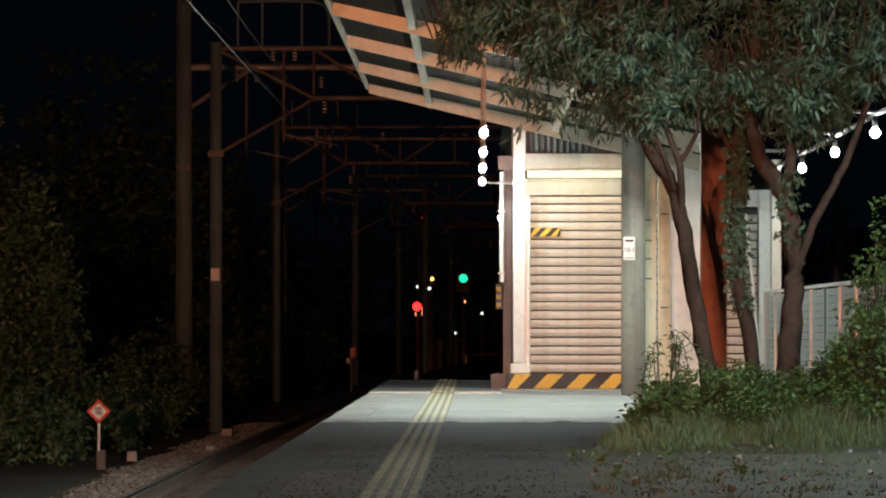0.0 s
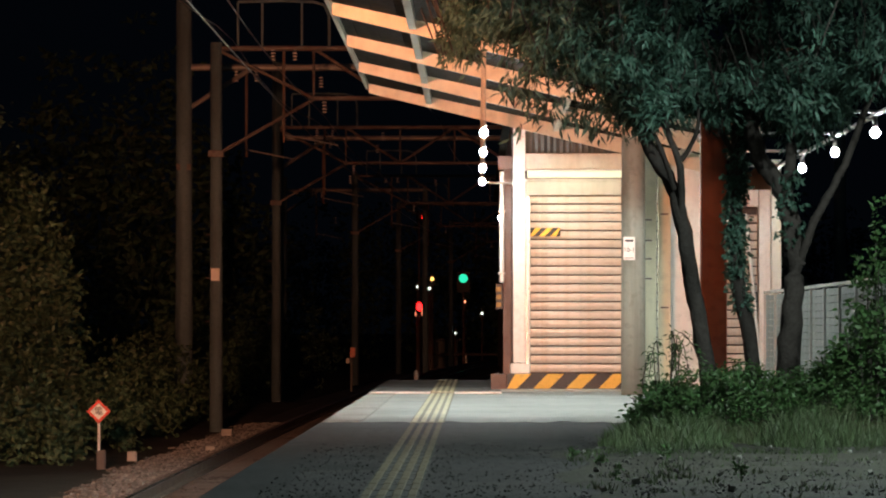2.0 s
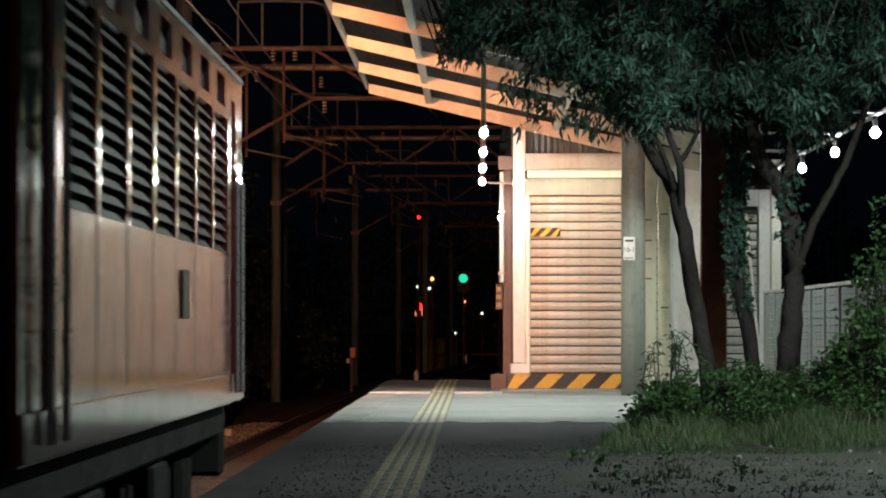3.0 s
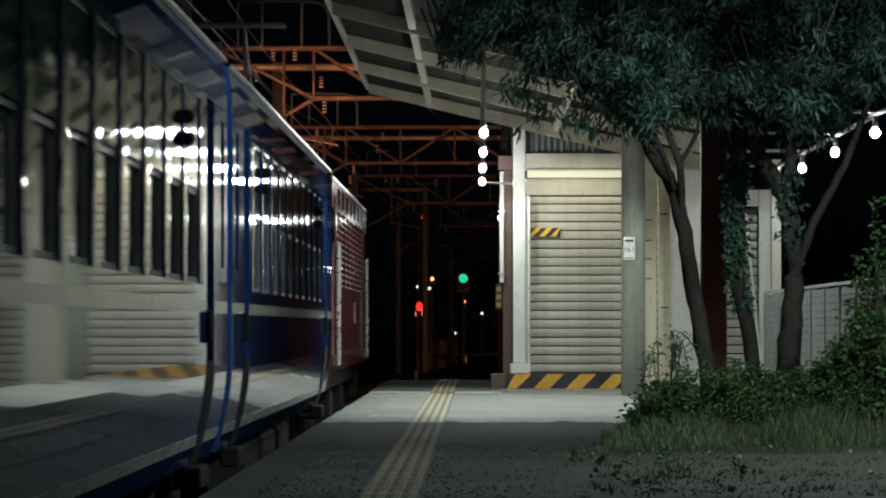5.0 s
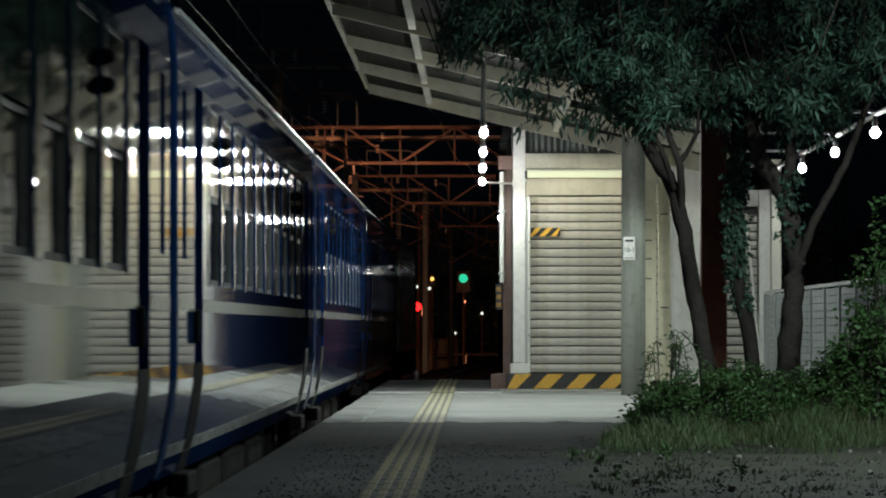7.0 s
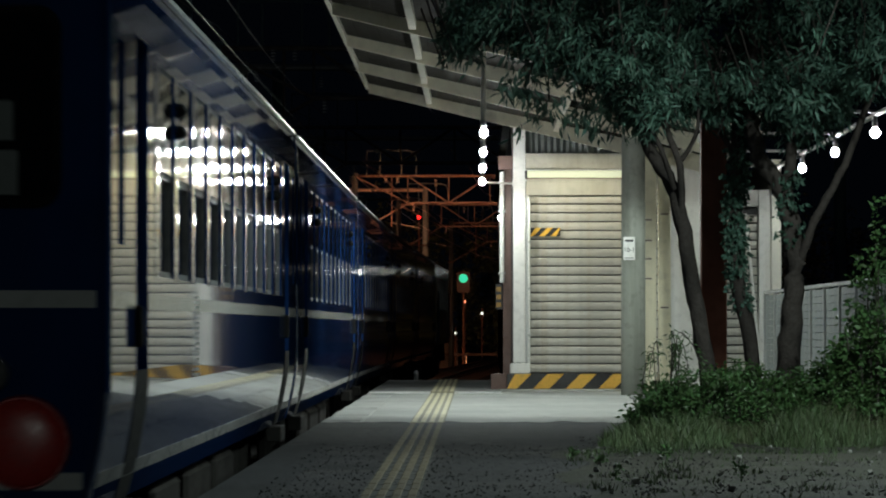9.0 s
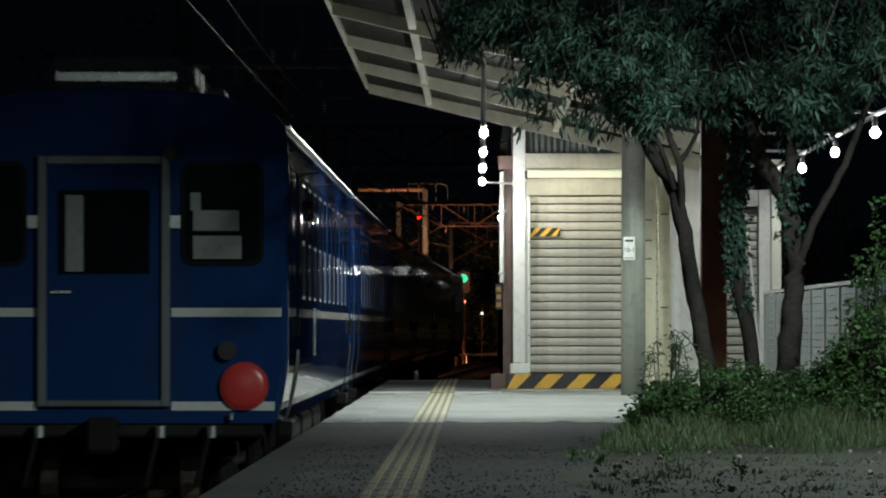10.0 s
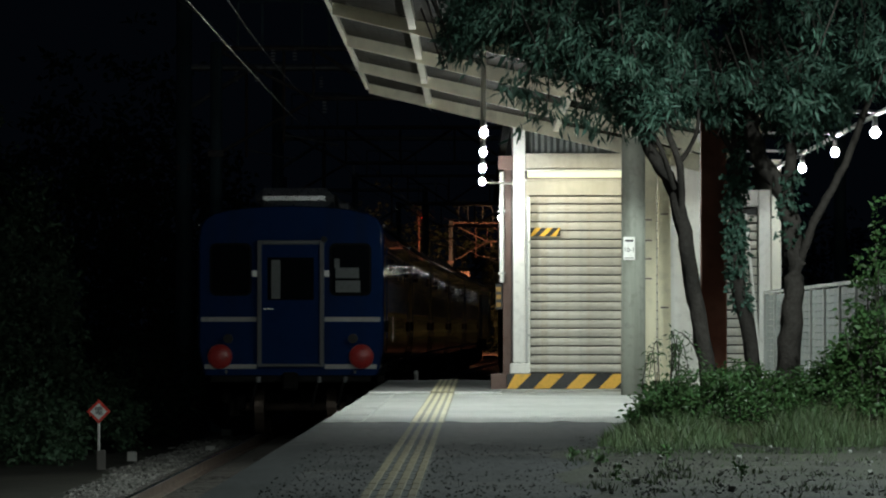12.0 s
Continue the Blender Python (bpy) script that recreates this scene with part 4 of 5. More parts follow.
def locomotive():
    """A red electric locomotive 15.9 m over its body; its rear end is at y = 0."""
    L = 15.9
    t = thing("electric_locomotive", "glossy red electric locomotive with louvred sides and roof windows", "locomotive")
    W = 1.42
    lou = [(1.85 + 1.745 * i + 0.12, 1.85 + 1.745 * i + 1.64, 2.15, 2.96) for i in range(7)]
    upw = [(1.85 + 1.745 * i + 0.42, 1.85 + 1.745 * i + 1.34, 3.02, 3.2) for i in range(7)]
    doors = [(0.95, 1.5, 1.4, 3.1), (L - 1.5, L - 0.95, 1.4, 3.1)]
    bm = bmesh.new()
    for s in (1, -1):
        side_wall(bm, s * W, 0.12, L - 0.12, 1.24, 3.26, lou + upw + doors)
        strip(bm, [(s * W, 3.26), (s * (W - 0.06), 3.36), (s * (W - 0.25), 3.46), (s * (W - 0.7), 3.52), (0, 3.54)], 0.12, L - 0.12)
    for y, d in ((0.0, 1), (L, -1)):
        prof = [(W, 1.24), (W, 2.2), (W - 0.02, 3.26), (W - 0.1, 3.38), (W - 0.3, 3.46), (0.6, 3.52), (0, 3.54)]
        full = prof + [(-x, z) for x, z in prof[-2::-1]]
        ra = [bm.verts.new((x, y + d * 0.12, z)) for x, z in full]
        rb = [bm.verts.new((x * 0.93, y + d * (0.0 if z < 2.3 else 0.08), z - (0.03 if z > 3.3 else 0))) for x, z in full]
        for i in range(len(full) - 1):
            bm.faces.new((ra[i], ra[i + 1], rb[i + 1], rb[i]))
        bm.faces.new(rb)
    bmesh.ops.remove_doubles(bm, verts=bm.verts, dist=0.003)
    bmesh.ops.recalc_face_normals(bm, faces=bm.faces)
    part("body", bm, M["loco_red"], t)
    part("underframe", boxm((-1.30, 0.1, 1.02), (1.30, L - 0.1, 1.24), 0.02), M["under"], t)
    part("inner_shell", boxm((-1.33, 0.2, 1.3), (1.33, L - 0.2, 3.2)), M["black"], t)
    for s in (1, -1):
        part("side_sill", boxm((s * 1.425 - 0.012, 0.14, 1.25), (s * 1.425 + 0.012, L - 0.14, 1.42), 0.004), M["loco_red"], t)
        for a, b, c, d in lou:
            bm = bmesh.new()
            n = 12
            for k in range(n):
                z = c + (d - c) * k / n
                v = [bm.verts.new(p) for p in ((s * (W - 0.005), a, z), (s * (W - 0.005), b, z), (s * (W - 0.055), b, z + 0.06), (s * (W - 0.055), a, z + 0.06))]
                bm.faces.new(v)
            bm.normal_update()
            bmesh.ops.solidify(bm, geom=bm.faces[:], thickness=0.006)
            part("louvre_panel", bm, M["steel_dark"], t, "dark slatted air intake")
            pl = part("pillar", bowed_strip(0.2, 1.55, 0.002, s), M["loco_pillar"], t)
            pl.matrix_basis = pose(s * W, b + 0.01, 1.45)
        for a, b, c, d in upw:
            part("roof_window", boxm((s * (W - 0.04) - 0.005, a, c), (s * (W - 0.04) + 0.005, b, d)), M["glass_dark"], t)
        for a, b, c, d in doors:
            do = part("cab_door", boxm((s * (W - 0.06) - 0.01, a, c), (s * (W - 0.06) + 0.01, b, d)), M["loco_red"], t)
            part("door_window", boxm((s * (W - 0.045) - 0.004, a + 0.1, 2.3), (s * (W - 0.045) + 0.004, b - 0.1, 2.85)), M["glass_dark"], do)
            for yy in (a - 0.05, b + 0.05):
                part("grab_rail", rodm((s * (W + 0.04), yy, 1.3), (s * (W + 0.04), yy, 2.6), 0.016), M["alu"], do)
        for a in (0.2, L - 0.85):
            part("cab_window", boxm((s * W - 0.004, a, 2.3), (s * W + 0.004, a + 0.65, 2.95)), M["glass_dark"], t)
        part("side_plate", boxm((s * W - 0.002, 9.2, 1.75), (s * W + 0.014, 9.75, 2.0), 0.003), M["steel_dark"], t)
        part("rain_gutter", boxm((s * W - 0.015, 0.2, 3.25), (s * W + 0.015, L - 0.2, 3.275)), M["alu"], t)
    for y in (2.7, L / 2, L - 2.7):
        bogie(t, y, 0.56)
    for a, b in ((5.0, 6.2), (9.7, 10.9)):
        part("equipment_box", boxm((-1.25, a, 0.4), (1.25, b, 1.0), 0.03), M["under"], t)
    # roof gear
    for y in (2.4, L - 2.4):
        pf = bmesh.new()
        box(pf, (-0.55, y - 0.75, 3.62), (-0.49, y + 0.75, 3.68))
        box(pf, (0.49, y - 0.75, 3.62), (0.55, y + 0.75, 3.68))
        for yy in (y - 0.7, y + 0.7):
            box(pf, (-0.5, yy - 0.03, 3.62), (0.5, yy + 0.03, 3.68))
            for s in (-0.5, 0.5):
                rod(pf, (s, yy, 3.5), (s, yy, 3.62), 0.05)
        pan = part("pantograph", pf, M["galv"], t, "raised pantograph on insulators")
        top = 4.95 if y < 8 else 3.95
        mid = (3.68 + top) / 2
        for s in (-0.45, 0.45):
            for k in (-1, 1):
                part("lower_arm", rodm((s, y + k * 0.2, 3.68), (s, y + k * 0.75, mid), 0.02), M["galv"], pan)
                part("upper_arm", rodm((s, y + k * 0.75, mid), (s * 0.9, y, top), 0.016), M["galv"], pan)
        part("collector", boxm((-0.85, y - 0.18, top), (0.85, y + 0.18, top + 0.04), 0.01), M["steel_dark"], pan)
    part("roof_hatch", boxm((-0.7, 4.8, 3.5), (0.7, L - 4.8, 3.72), 0.05), M["roof_grey"], t)
    # front and rear faces
    for y, d in ((0.0, -1), (L, 1)):
        def yb(a, b):
            return (min(y + d * a, y + d * b), max(y + d * a, y + d * b))
        for s in (-1, 1):
            q = yb(-0.06, 0.02)
            part("windscreen", boxm((min(s * 0.42, s * 1.2), q[0], 2.3), (max(s * 0.42, s * 1.2), q[1], 3.0), 0.01), M["glass_dark"], t)
            # long tube round the lens, unseen, added to narrow the beam
            case = bmesh.new()
            rings = []
            for yy, rr in ((-0.10, 0.085), (0.44, 0.085), (0.44, 0.060), (-0.07, 0.060)):
                rings.append([case.verts.new((s * 0.2 + rr * math.cos(k * math.pi / 12), y + d * yy, 3.36 + rr * math.sin(k * math.pi / 12))) for k in range(24)])
            for p, q in zip(rings, rings[1:]):
                for k in range(24):
                    case.faces.new((p[k], p[(k + 1) % 24], q[(k + 1) % 24], q[k]))
            case.faces.new(rings[0]), case.faces.new(rings[-1])
            bmesh.ops.recalc_face_normals(case, faces=case.faces)
            hl = part("headlight", case, M["black"], t, "black tube added to narrow the headlight beam")
            if y > 0:
                part("lens", rodm((s * 0.2, y - d * 0.062, 3.36), (s * 0.2, y - d * 0.055, 3.36), 0.035, seg=20), M["head"], hl, "lit warm headlight lens")
        q = yb(0.0, 0.03)
        part("end_door", boxm((-0.34, q[0], 1.3), (0.34, q[1], 3.0), 0.01), M["loco_red"], t)
        q = yb(-0.1, 0.12)
        part("buffer_beam", boxm((-1.3, q[0], 0.75), (1.3, q[1], 1.2), 0.03), M["under"], t)
        q = yb(0.0, 0.35)
        part("coupler", boxm((-0.12, q[0], 0.72), (0.12, q[1], 1.0), 0.03), M["under"], t)
    return t


loco = locomotive()
first_coach = coach(False)
others = [copy_thing(first_coach, Matrix()) for _ in range(3)]
tail_coach = coach(True)
tagged(tail_coach, "glossy dark blue last coach with two red marker discs", "train coach")


def train_at(t):
    """Where the joint behind the first coach is at t seconds."""
    return -57.5 + 16.98 * t + 0.11 * t * t + 0.3 * (min(max(t, 5.6), 9.6) - 5.6)


def on_track(y, length):
    """The pose of a vehicle whose rear end is at y."""
    a, b = y + 0.15 * length, y + 0.85 * length
    xa, xb = bend(a), bend(b)
    turn = (xb - xa) / (b - a)
    return pose(TRACK_X + xa - turn * (a - y), y, RAIL, 0, 0, -math.degrees(math.atan(turn)))


def vehicle_rows(offset, length):
    return [(0.5 * i, on_track(train_at(0.5 * i) + offset, length)) for i in range(25)]


# ---- overhead line: poles, gantries and wires ----
def overhead_gantry(hoop=True, truss=True, r=0.125, top=6.95, beam=9.5):
    t = thing("overhead_line_gantry", "rusty steel overhead line gantry with braces and insulators", "gantry", group="gantries over the track")
    part("pole", rodm((-2.0, 0, -0.3), (-2.0, 0, top), r, r * 0.86, 16), M["pole_paint"], t, smooth=True)
    for z in (1.8, 2.6, 3.4, 4.2):
        part("step_bolt", rodm((-2.2, 0, z), (-2.0, 0, z), 0.012), M["steel_dark"], t)
    part("pole_band", boxm((-2.15, -0.15, 4.83), (-1.85, 0.15, 4.96), 0.01), M["gantry"], t)
    if truss:
        part("top_chord", rodm((-2.0, 0, 6.84), (9.5, 0, 6.84), 0.05, seg=10), M["gantry"], t)
        part("low_chord", rodm((-0.2, 0, 5.92), (7.7, 0, 5.92), 0.045, seg=10), M["gantry"], t)
        for x0, z0, x1, z1 in ((-1.95, 4.9, -0.2, 5.9), (-1.95, 6.8, -0.2, 5.92), (7.7, 5.92, 9.5, 6.8), (-0.2, 6.84, 1.2, 5.92), (2.6, 6.84, 1.2, 5.92), (2.6, 6.84, 4.0, 5.92), (5.4, 6.84, 4.0, 5.92), (5.4, 6.84, 6.6, 5.92)):
            part("brace", rodm((x0, 0, z0), (x1, 0, z1), 0.034), M["gantry"], t)
        for x in (-0.2, 1.2, 2.6, 4.0, 5.4, 6.6, 7.7):
            part("upright", rodm((x, 0, 5.92), (x, 0, 6.84), 0.026), M["gantry"], t)
    else:
        part("pipe_beam", rodm((-2.0, 0, 6.9), (beam, 0, 6.9), 0.07, seg=12), M["galv"], t)
        part("brace", rodm((-1.95, 0, 6.05), (-0.7, 0, 6.85), 0.05), M["galv"], t)
    part("far_pole", rodm((beam, 0, -0.3), (beam, 0, 6.95), 0.125, 0.105, 16), M["pole_paint"], t)
    if hoop:
        for x in (-1.6, -1.15, -0.42):
            part("hoop_post", rodm((x, 0, 6.84), (x, 0, 7.68), 0.022), M["pole_paint"], t)
        loop = [(-1.6, 0, 7.70), (-0.9, 0, 7.72), (-0.2, 0, 7.70), (0.0, 0, 7.64), (0.08, 0, 7.45), (0.09, 0, 7.1), (0.09, 0, 6.84)]
        bm = bmesh.new()
        for p, q in zip(loop, loop[1:]):
            rod(bm, p, q, 0.026)
        part("hoop_bar", bm, M["pole_paint"], t)
    # cantilever arm with insulators over the track
    part("drop_post", rodm((-0.75, 0, 6.84), (-0.75, 0, 5.1), 0.028), M["steel_dark"], t)
    part("registration_arm", rodm((-0.75, 0, 5.25), (0.25, 0, 5.05), 0.016), M["galv"], t)
    for x, z in ((-0.95, 6.62), (-0.55, 6.62), (0.0, 5.65), (0.75, 6.5)):
        bm = bmesh.new()
        for k in range(4):
            rod(bm, (x, 0, z + 0.06 * k), (x, 0, z + 0.03 + 0.06 * k), 0.05, 0.03, 10)
        part("insulator", bm, M["white_paint"], t)
    return t


def placed(y):
    return pose(TRACK_X + bend(y), y, RAIL, 0, 0, heading(y))


gantry = overhead_gantry()
gantry.matrix_basis = placed(93.0)
for y, dx in ((130.0, -0.75), (172.0, -0.5), (212.0, -0.7), (250.0, 0.0)):
    copy_thing(gantry, pose(TRACK_X + dx + bend(y), y, RAIL, 0, 0, heading(y)))
plain = overhead_gantry(False, False, 0.18, 9.0)
tagged(plain, "weathered overhead line gantry with a thick pipe beam", "gantry")
plain.matrix_basis = pose(TRACK_X - 0.95, 101.0, RAIL)
copy_thing(plain, pose(TRACK_X - 1.2 + bend(139), 139.0, RAIL, 0, 0, heading(139)))
short = overhead_gantry(False, False, 0.15, 7.4, beam=3.4)
tagged(short, "weathered overhead line portal with a short pipe beam", "gantry")
short.matrix_basis = pose(TRACK_X - 4.2 + bend(192), 192.0, RAIL, 0, 0, heading(192))

tag = part("pole_number_plate", boxm((-2.09, -0.135, 2.55), (-1.93, -0.128, 2.78)), M["white_paint"], gantry, "small pale plate on the pole")


def wire(name, label, dx, z, radius, sag=0.0):
    bm = bmesh.new()
    pts = []
    y = 4.0
    while y < 300:
        k = math.sin(math.pi * ((y - 12) % 40.0) / 40.0)
        pts.append((TRACK_X + dx + bend(y), y, RAIL + z - sag * k))
        y += 5.0
    for a, b in zip(pts, pts[1:]):
        rod(bm, a, b, radius, seg=5)
    return tagged(finish(name, bm, M["galv"]), label, "wire")


wire("contact_wire", "thin copper contact wire over the track", 0.0, 5.0, 0.009)
wire("messenger_wire", "thin messenger wire sagging over the contact wire", 0.0, 5.6, 0.008, 0.12)
wire("feeder_wire", "thin dark feeder wire along the poles", -1.75, 7.1, 0.009, 0.35)
wire("feeder_wire", "thin dark feeder wire over the track", 1.4, 7.2, 0.009, 0.35)

# ---- signals and small lights down the line ----
def signal_post(x, y, z, colour, label, r=0.10, hood=True, post=True):
    t = thing("signal_post", label, "signal", pose(x, y, 0))
    if post:
        part("post", rodm((0, 0.12, GROUND - 0.3), (0, 0.12, z + 0.25), 0.05), M["steel_dark"], t)
    part("head", boxm((-r * 1.5, 0.03, z - r * 3.2), (r * 1.5, 0.09, z + r * 1.6), 0.01), M["black"], t)
    part("lens", rodm((0, -0.004, z), (0, 0.028, z), r, seg=20), M[colour], t, "glowing lens")
    if hood:
        bm = bmesh.new()
        for k in range(8):
            a0, a1 = math.pi * k / 8, math.pi * (k + 1) / 8
            bm.faces.new([bm.verts.new(p) for p in ((r * 1.1 * math.cos(a0), 0.03, z + r * 1.1 * math.sin(a0)), (r * 1.1 * math.cos(a1), 0.03, z + r * 1.1 * math.sin(a1)), (r * 1.1 * math.cos(a1), -0.2, z + r * 1.1 * math.sin(a1)), (r * 1.1 * math.cos(a0), -0.2, z + r * 1.1 * math.sin(a0)))])
        part("hood", bm, M["black"], t)
    return t


def spot_at(px, pz, y):
    """Place at distance y from tangents (in thousandths) across and up."""
    return px * y / 1000.0, 0.83 + pz * y / 1000.0


for px, pz, y, colour, r, label in (
        (-2.80, 9.52, 230, "sig_green", 0.2, "railway signal showing green"),
        (-8.96, 9.41, 240, "sig_amber", 0.09, "small amber lamp on a post"),
        (-11.87, 7.84, 240, "sig_white", 0.07, "small white lamp on a post"),
        (-9.52, 7.50, 240, "sig_white", 0.07, "small white lamp on a post"),
        (-2.58, 4.93, 260, "sig_orange", 0.08, "small orange lamp on a post"),
        (0.90, 2.58, 260, "sig_white", 0.07, "small white lamp on a post"),
        (-4.37, -1.34, 250, "sig_white", 0.05, "small white lamp low on a post")):
    x, z = spot_at(px, pz, y)
    signal_post(x, y, z, colour, label, r, hood=r > 0.1)
x, z = spot_at(-11.2, 2.9, 242)
panel = thing("lit_signal", "small lit orange panel signal on a post", "signal", pose(x, 242, 0))
part("post", rodm((0, 0.1, GROUND - 0.3), (0, 0.1, z), 0.05), M["steel_dark"], panel)
part("frame", boxm((-0.30, 0.02, z - 0.26), (0.30, 0.08, z + 0.26), 0.01), M["black"], panel)
for a in (-0.26, 0.04):
    part("lit_pane", boxm((a, 0.0, z - 0.22), (a + 0.22, 0.018, z + 0.22)), M["sig_orange"], panel)
# two flashing red lamps of a crossing: drums that turn their lit side to and fro
flashers = []
for px, pz in ((-12.0, 3.92), (-11.6, 21.7)):
    x, z = spot_at(px, pz, 235)
    t = thing("crossing_light", "red flashing crossing lamp on a post", "signal", pose(x, 235, 0), "crossing lamps")
    part("post", rodm((0, 0.35, GROUND - 0.3), (0, 0.35, z + 0.3), 0.05), M["steel_dark"], t)
    part("visor", boxm((-0.2, -0.05, z + 0.17), (0.2, 0.32, z + 0.19)), M["black"], t)
    drum = part("lamp_drum", rodm((0, 0.0, -0.21), (0, 0.0, 0.21), 0.14, seg=20), M["black"], t, "black drum with one red lens")
    drum.matrix_basis = pose(0, 0.1, z)
    part("lens", rodm((0, -0.16, 0), (0, -0.145, 0), 0.2 if pz < 10 else 0.09, seg=16), M["sig_red"], drum, "glowing red lens")
    flashers.append((drum, pose(0, 0.1, z)))
# a low distant hut, a far platform edge and reflectors
far = thing("crossing_barrier", "pale low barrier across the far track", "barrier", pose(-1.4, 250, 0))
part("beam", boxm((-1.1, 0, -0.62), (2.6, 0.08, -0.5), 0.01), M["wall_concrete"], far)
for x in (-1.0, 0.8, 2.5):
    part("post", boxm((x, 0.0, GROUND - 0.3), (x + 0.08, 0.08, -0.5)), M["galv"], far)
hut = thing("equipment_hut", "small pale trackside equipment hut", "hut", pose(-2.6, 262, GROUND - 0.3))
part("wall", boxm((0, 0, 0), (1.6, 1.5, 1.5), 0.02), M["pole_concrete"], hut)
part("roof", boxm((-0.15, -0.15, 1.504), (1.75, 1.65, 1.62), 0.02), M["roof_grey"], hut)
mk = thing("trackside_reflector", "orange and white trackside reflector post", "marker", pose(-3.75, 150.0, GROUND - 0.3))
part("post", rodm((0, 0.05, 0), (0, 0.05, 1.6), 0.04), M["galv"], mk)
part("reflector", boxm((-0.04, 0, 1.32), (0.12, 0.04, 1.62), 0.01), M["reflector"], mk)
part("plate", boxm((-0.16, 0, 1.15), (-0.05, 0.04, 1.3), 0.01), M["sign_white"], mk)

# amber and black marker plate on the building's side
mp = thing("marker_plate", "amber and black striped marker plate beside the wall", "sign", pose(0.285, 65.25, 1.05))
part("backing", boxm((-0.05, 0, 0), (0.04, 0.02, 0.33), 0.003), M["black"], mp)
for k in range(3):
    part("stripe", boxm((-0.042, -0.006, 0.03 + 0.1 * k), (0.02, -0.001, 0.09 + 0.1 * k)), M["plate_amber"], mp)

# the diamond board beside the track
sign = thing("diamond_board", "white diamond board with red border on a short post", "sign", pose(-5.16, 68.7, GROUND))


def diamond(r, y0, y1):
    bm = bmesh.new()
    a = [bm.verts.new((r * math.sin(k * math.pi / 2), y0, r * math.cos(k * math.pi / 2))) for k in range(4)]
    b = [bm.verts.new((v.co.x, y1, v.co.z)) for v in a]
    bm.faces.new(a), bm.faces.new(b[::-1])
    for i in range(4):
        j = (i + 1) % 4
        bm.faces.new((a[j], a[i], b[i], b[j]))
    bmesh.ops.recalc_face_normals(bm, faces=bm.faces)
    return bm


bd = part("board", diamond(0.165, 0.0, 0.012), M["sign_red"], sign, "red border")
bd.matrix_basis = pose(0, 0, 0.79)
part("face", diamond(0.115, -0.004, -0.0005), M["sign_white"], bd, "white face")
writing("電", 0, -0.007, 0, 0.12, M["black"], bd)
part("post", rodm((0, 0.02, 0.22), (0, 0.02, 0.66), 0.02), M["white_paint"], sign)
part("stub", boxm((-0.035, 0.0, -0.1), (0.09, 0.12, 0.27), 0.015), M["wall_concrete"], sign)
for x, y, s in ((-4.05, 76.5, 0.1), (-4.3, 86.5, 0.13), (-5.0, 73.0, 0.1)):
    t = thing("marker_stone", "small pale concrete marker stone by the ballast", "marker", pose(x, y, GROUND - 0.05))
    part("block", boxm((-s * 0.7, -s * 0.7, 0), (s * 0.7, s * 0.7, s * 1.9), 0.015), M["edge_stone"], t)
tp = thing("platform_marker", "small grey marker post at the platform's far edge", "marker", pose(-0.92, 75.6, 0))
part("post", rodm((0, 0, 0), (0, 0, 0.12), 0.035), M["galv"], tp)
part("cap", rodm((0, 0, 0.12), (0, 0, 0.17), 0.045, 0.02), M["galv"], tp)

# ---- the yard lamp out of view at the platform's side ----
yl = thing("yard_lamp", "galvanised yard lamp on a tall pole", "street lamp", pose(4.6, 29.4, 0))
part("pole", rodm((0, 0, -0.02), (0, 0, 4.8), 0.07, 0.05, 14), M["galv"], yl)
part("arm", rodm((0, 0, 4.75), (-0.3, 0, 4.78), 0.03), M["galv"], yl)
part("head", boxm((-0.6, -0.13, 4.66), (-0.2, 0.13, 4.76), 0.02), M["galv"], yl)
part("lens", boxm((-0.56, -0.1, 4.645), (-0.24, 0.1, 4.658)), M["sig_white"], yl, "glowing white lens")
tagged(yl, group="yard lamps")
# a second pole for the unseen fill lamp added behind the camera
rear_lamp = copy_thing(yl, pose(0.9, -25.0, 2.4))
part("pole_foot", rodm((0, 0, -2.42), (0, 0, 0.0), 0.08, 0.07, 14), M["galv"], rear_lamp)


# ---- trees, bushes, grass ----
def tube(bm, pts, radii, seg=9):
    """A tapered bent limb through the points."""
    rings = []
    for i, p in enumerate(pts):
        p = Vector(p)
        d = (Vector(pts[min(i + 1, len(pts) - 1)]) - Vector(pts[max(i - 1, 0)])).normalized()
        q = d.to_track_quat("Z", "Y").to_matrix()
        rings.append([bm.verts.new(p + q @ Vector((math.cos(6.2832 * k / seg), math.sin(6.2832 * k / seg), 0)) * radii[i] * (1 + 0.12 * math.sin(3 * k + i * 2))) for k in range(seg)])
    for a, b in zip(rings, rings[1:]):
        for k in range(seg):
            j = (k + 1) % seg
            bm.faces.new((a[k], a[j], b[j], b[k]))
    bm.faces.new(rings[-1])
    return bm


def smooth_path(pts, n=4, wob=0.01, seed=0):
    rs = random.Random(seed)
    out = []
    P = [Vector(p) for p in pts]
    for i in range(len(P) - 1):
        a, b, c, d = P[max(i - 1, 0)], P[i], P[i + 1], P[min(i + 2, len(P) - 1)]
        for k in range(n):
            u = k / n
            v = 0.5 * ((2 * b) + (c - a) * u + (2 * a - 5 * b + 4 * c - d) * u * u + (3 * b - a - 3 * c + d) * u ** 3)
            out.append(v + Vector((rs.uniform(-wob, wob), rs.uniform(-wob, wob), 0)))
    return out + [P[-1]]


def limb(parent, name, pts, r0, r1, seed=0, mat="bark"):
    path = smooth_path(pts, 5, r0 * 0.12, seed)
    n = len(path)
    return part(name, tube(bmesh.new(), path, [r0 + (r1 - r0) * i / (n - 1) for i in range(n)]), M[mat], parent, smooth=True)


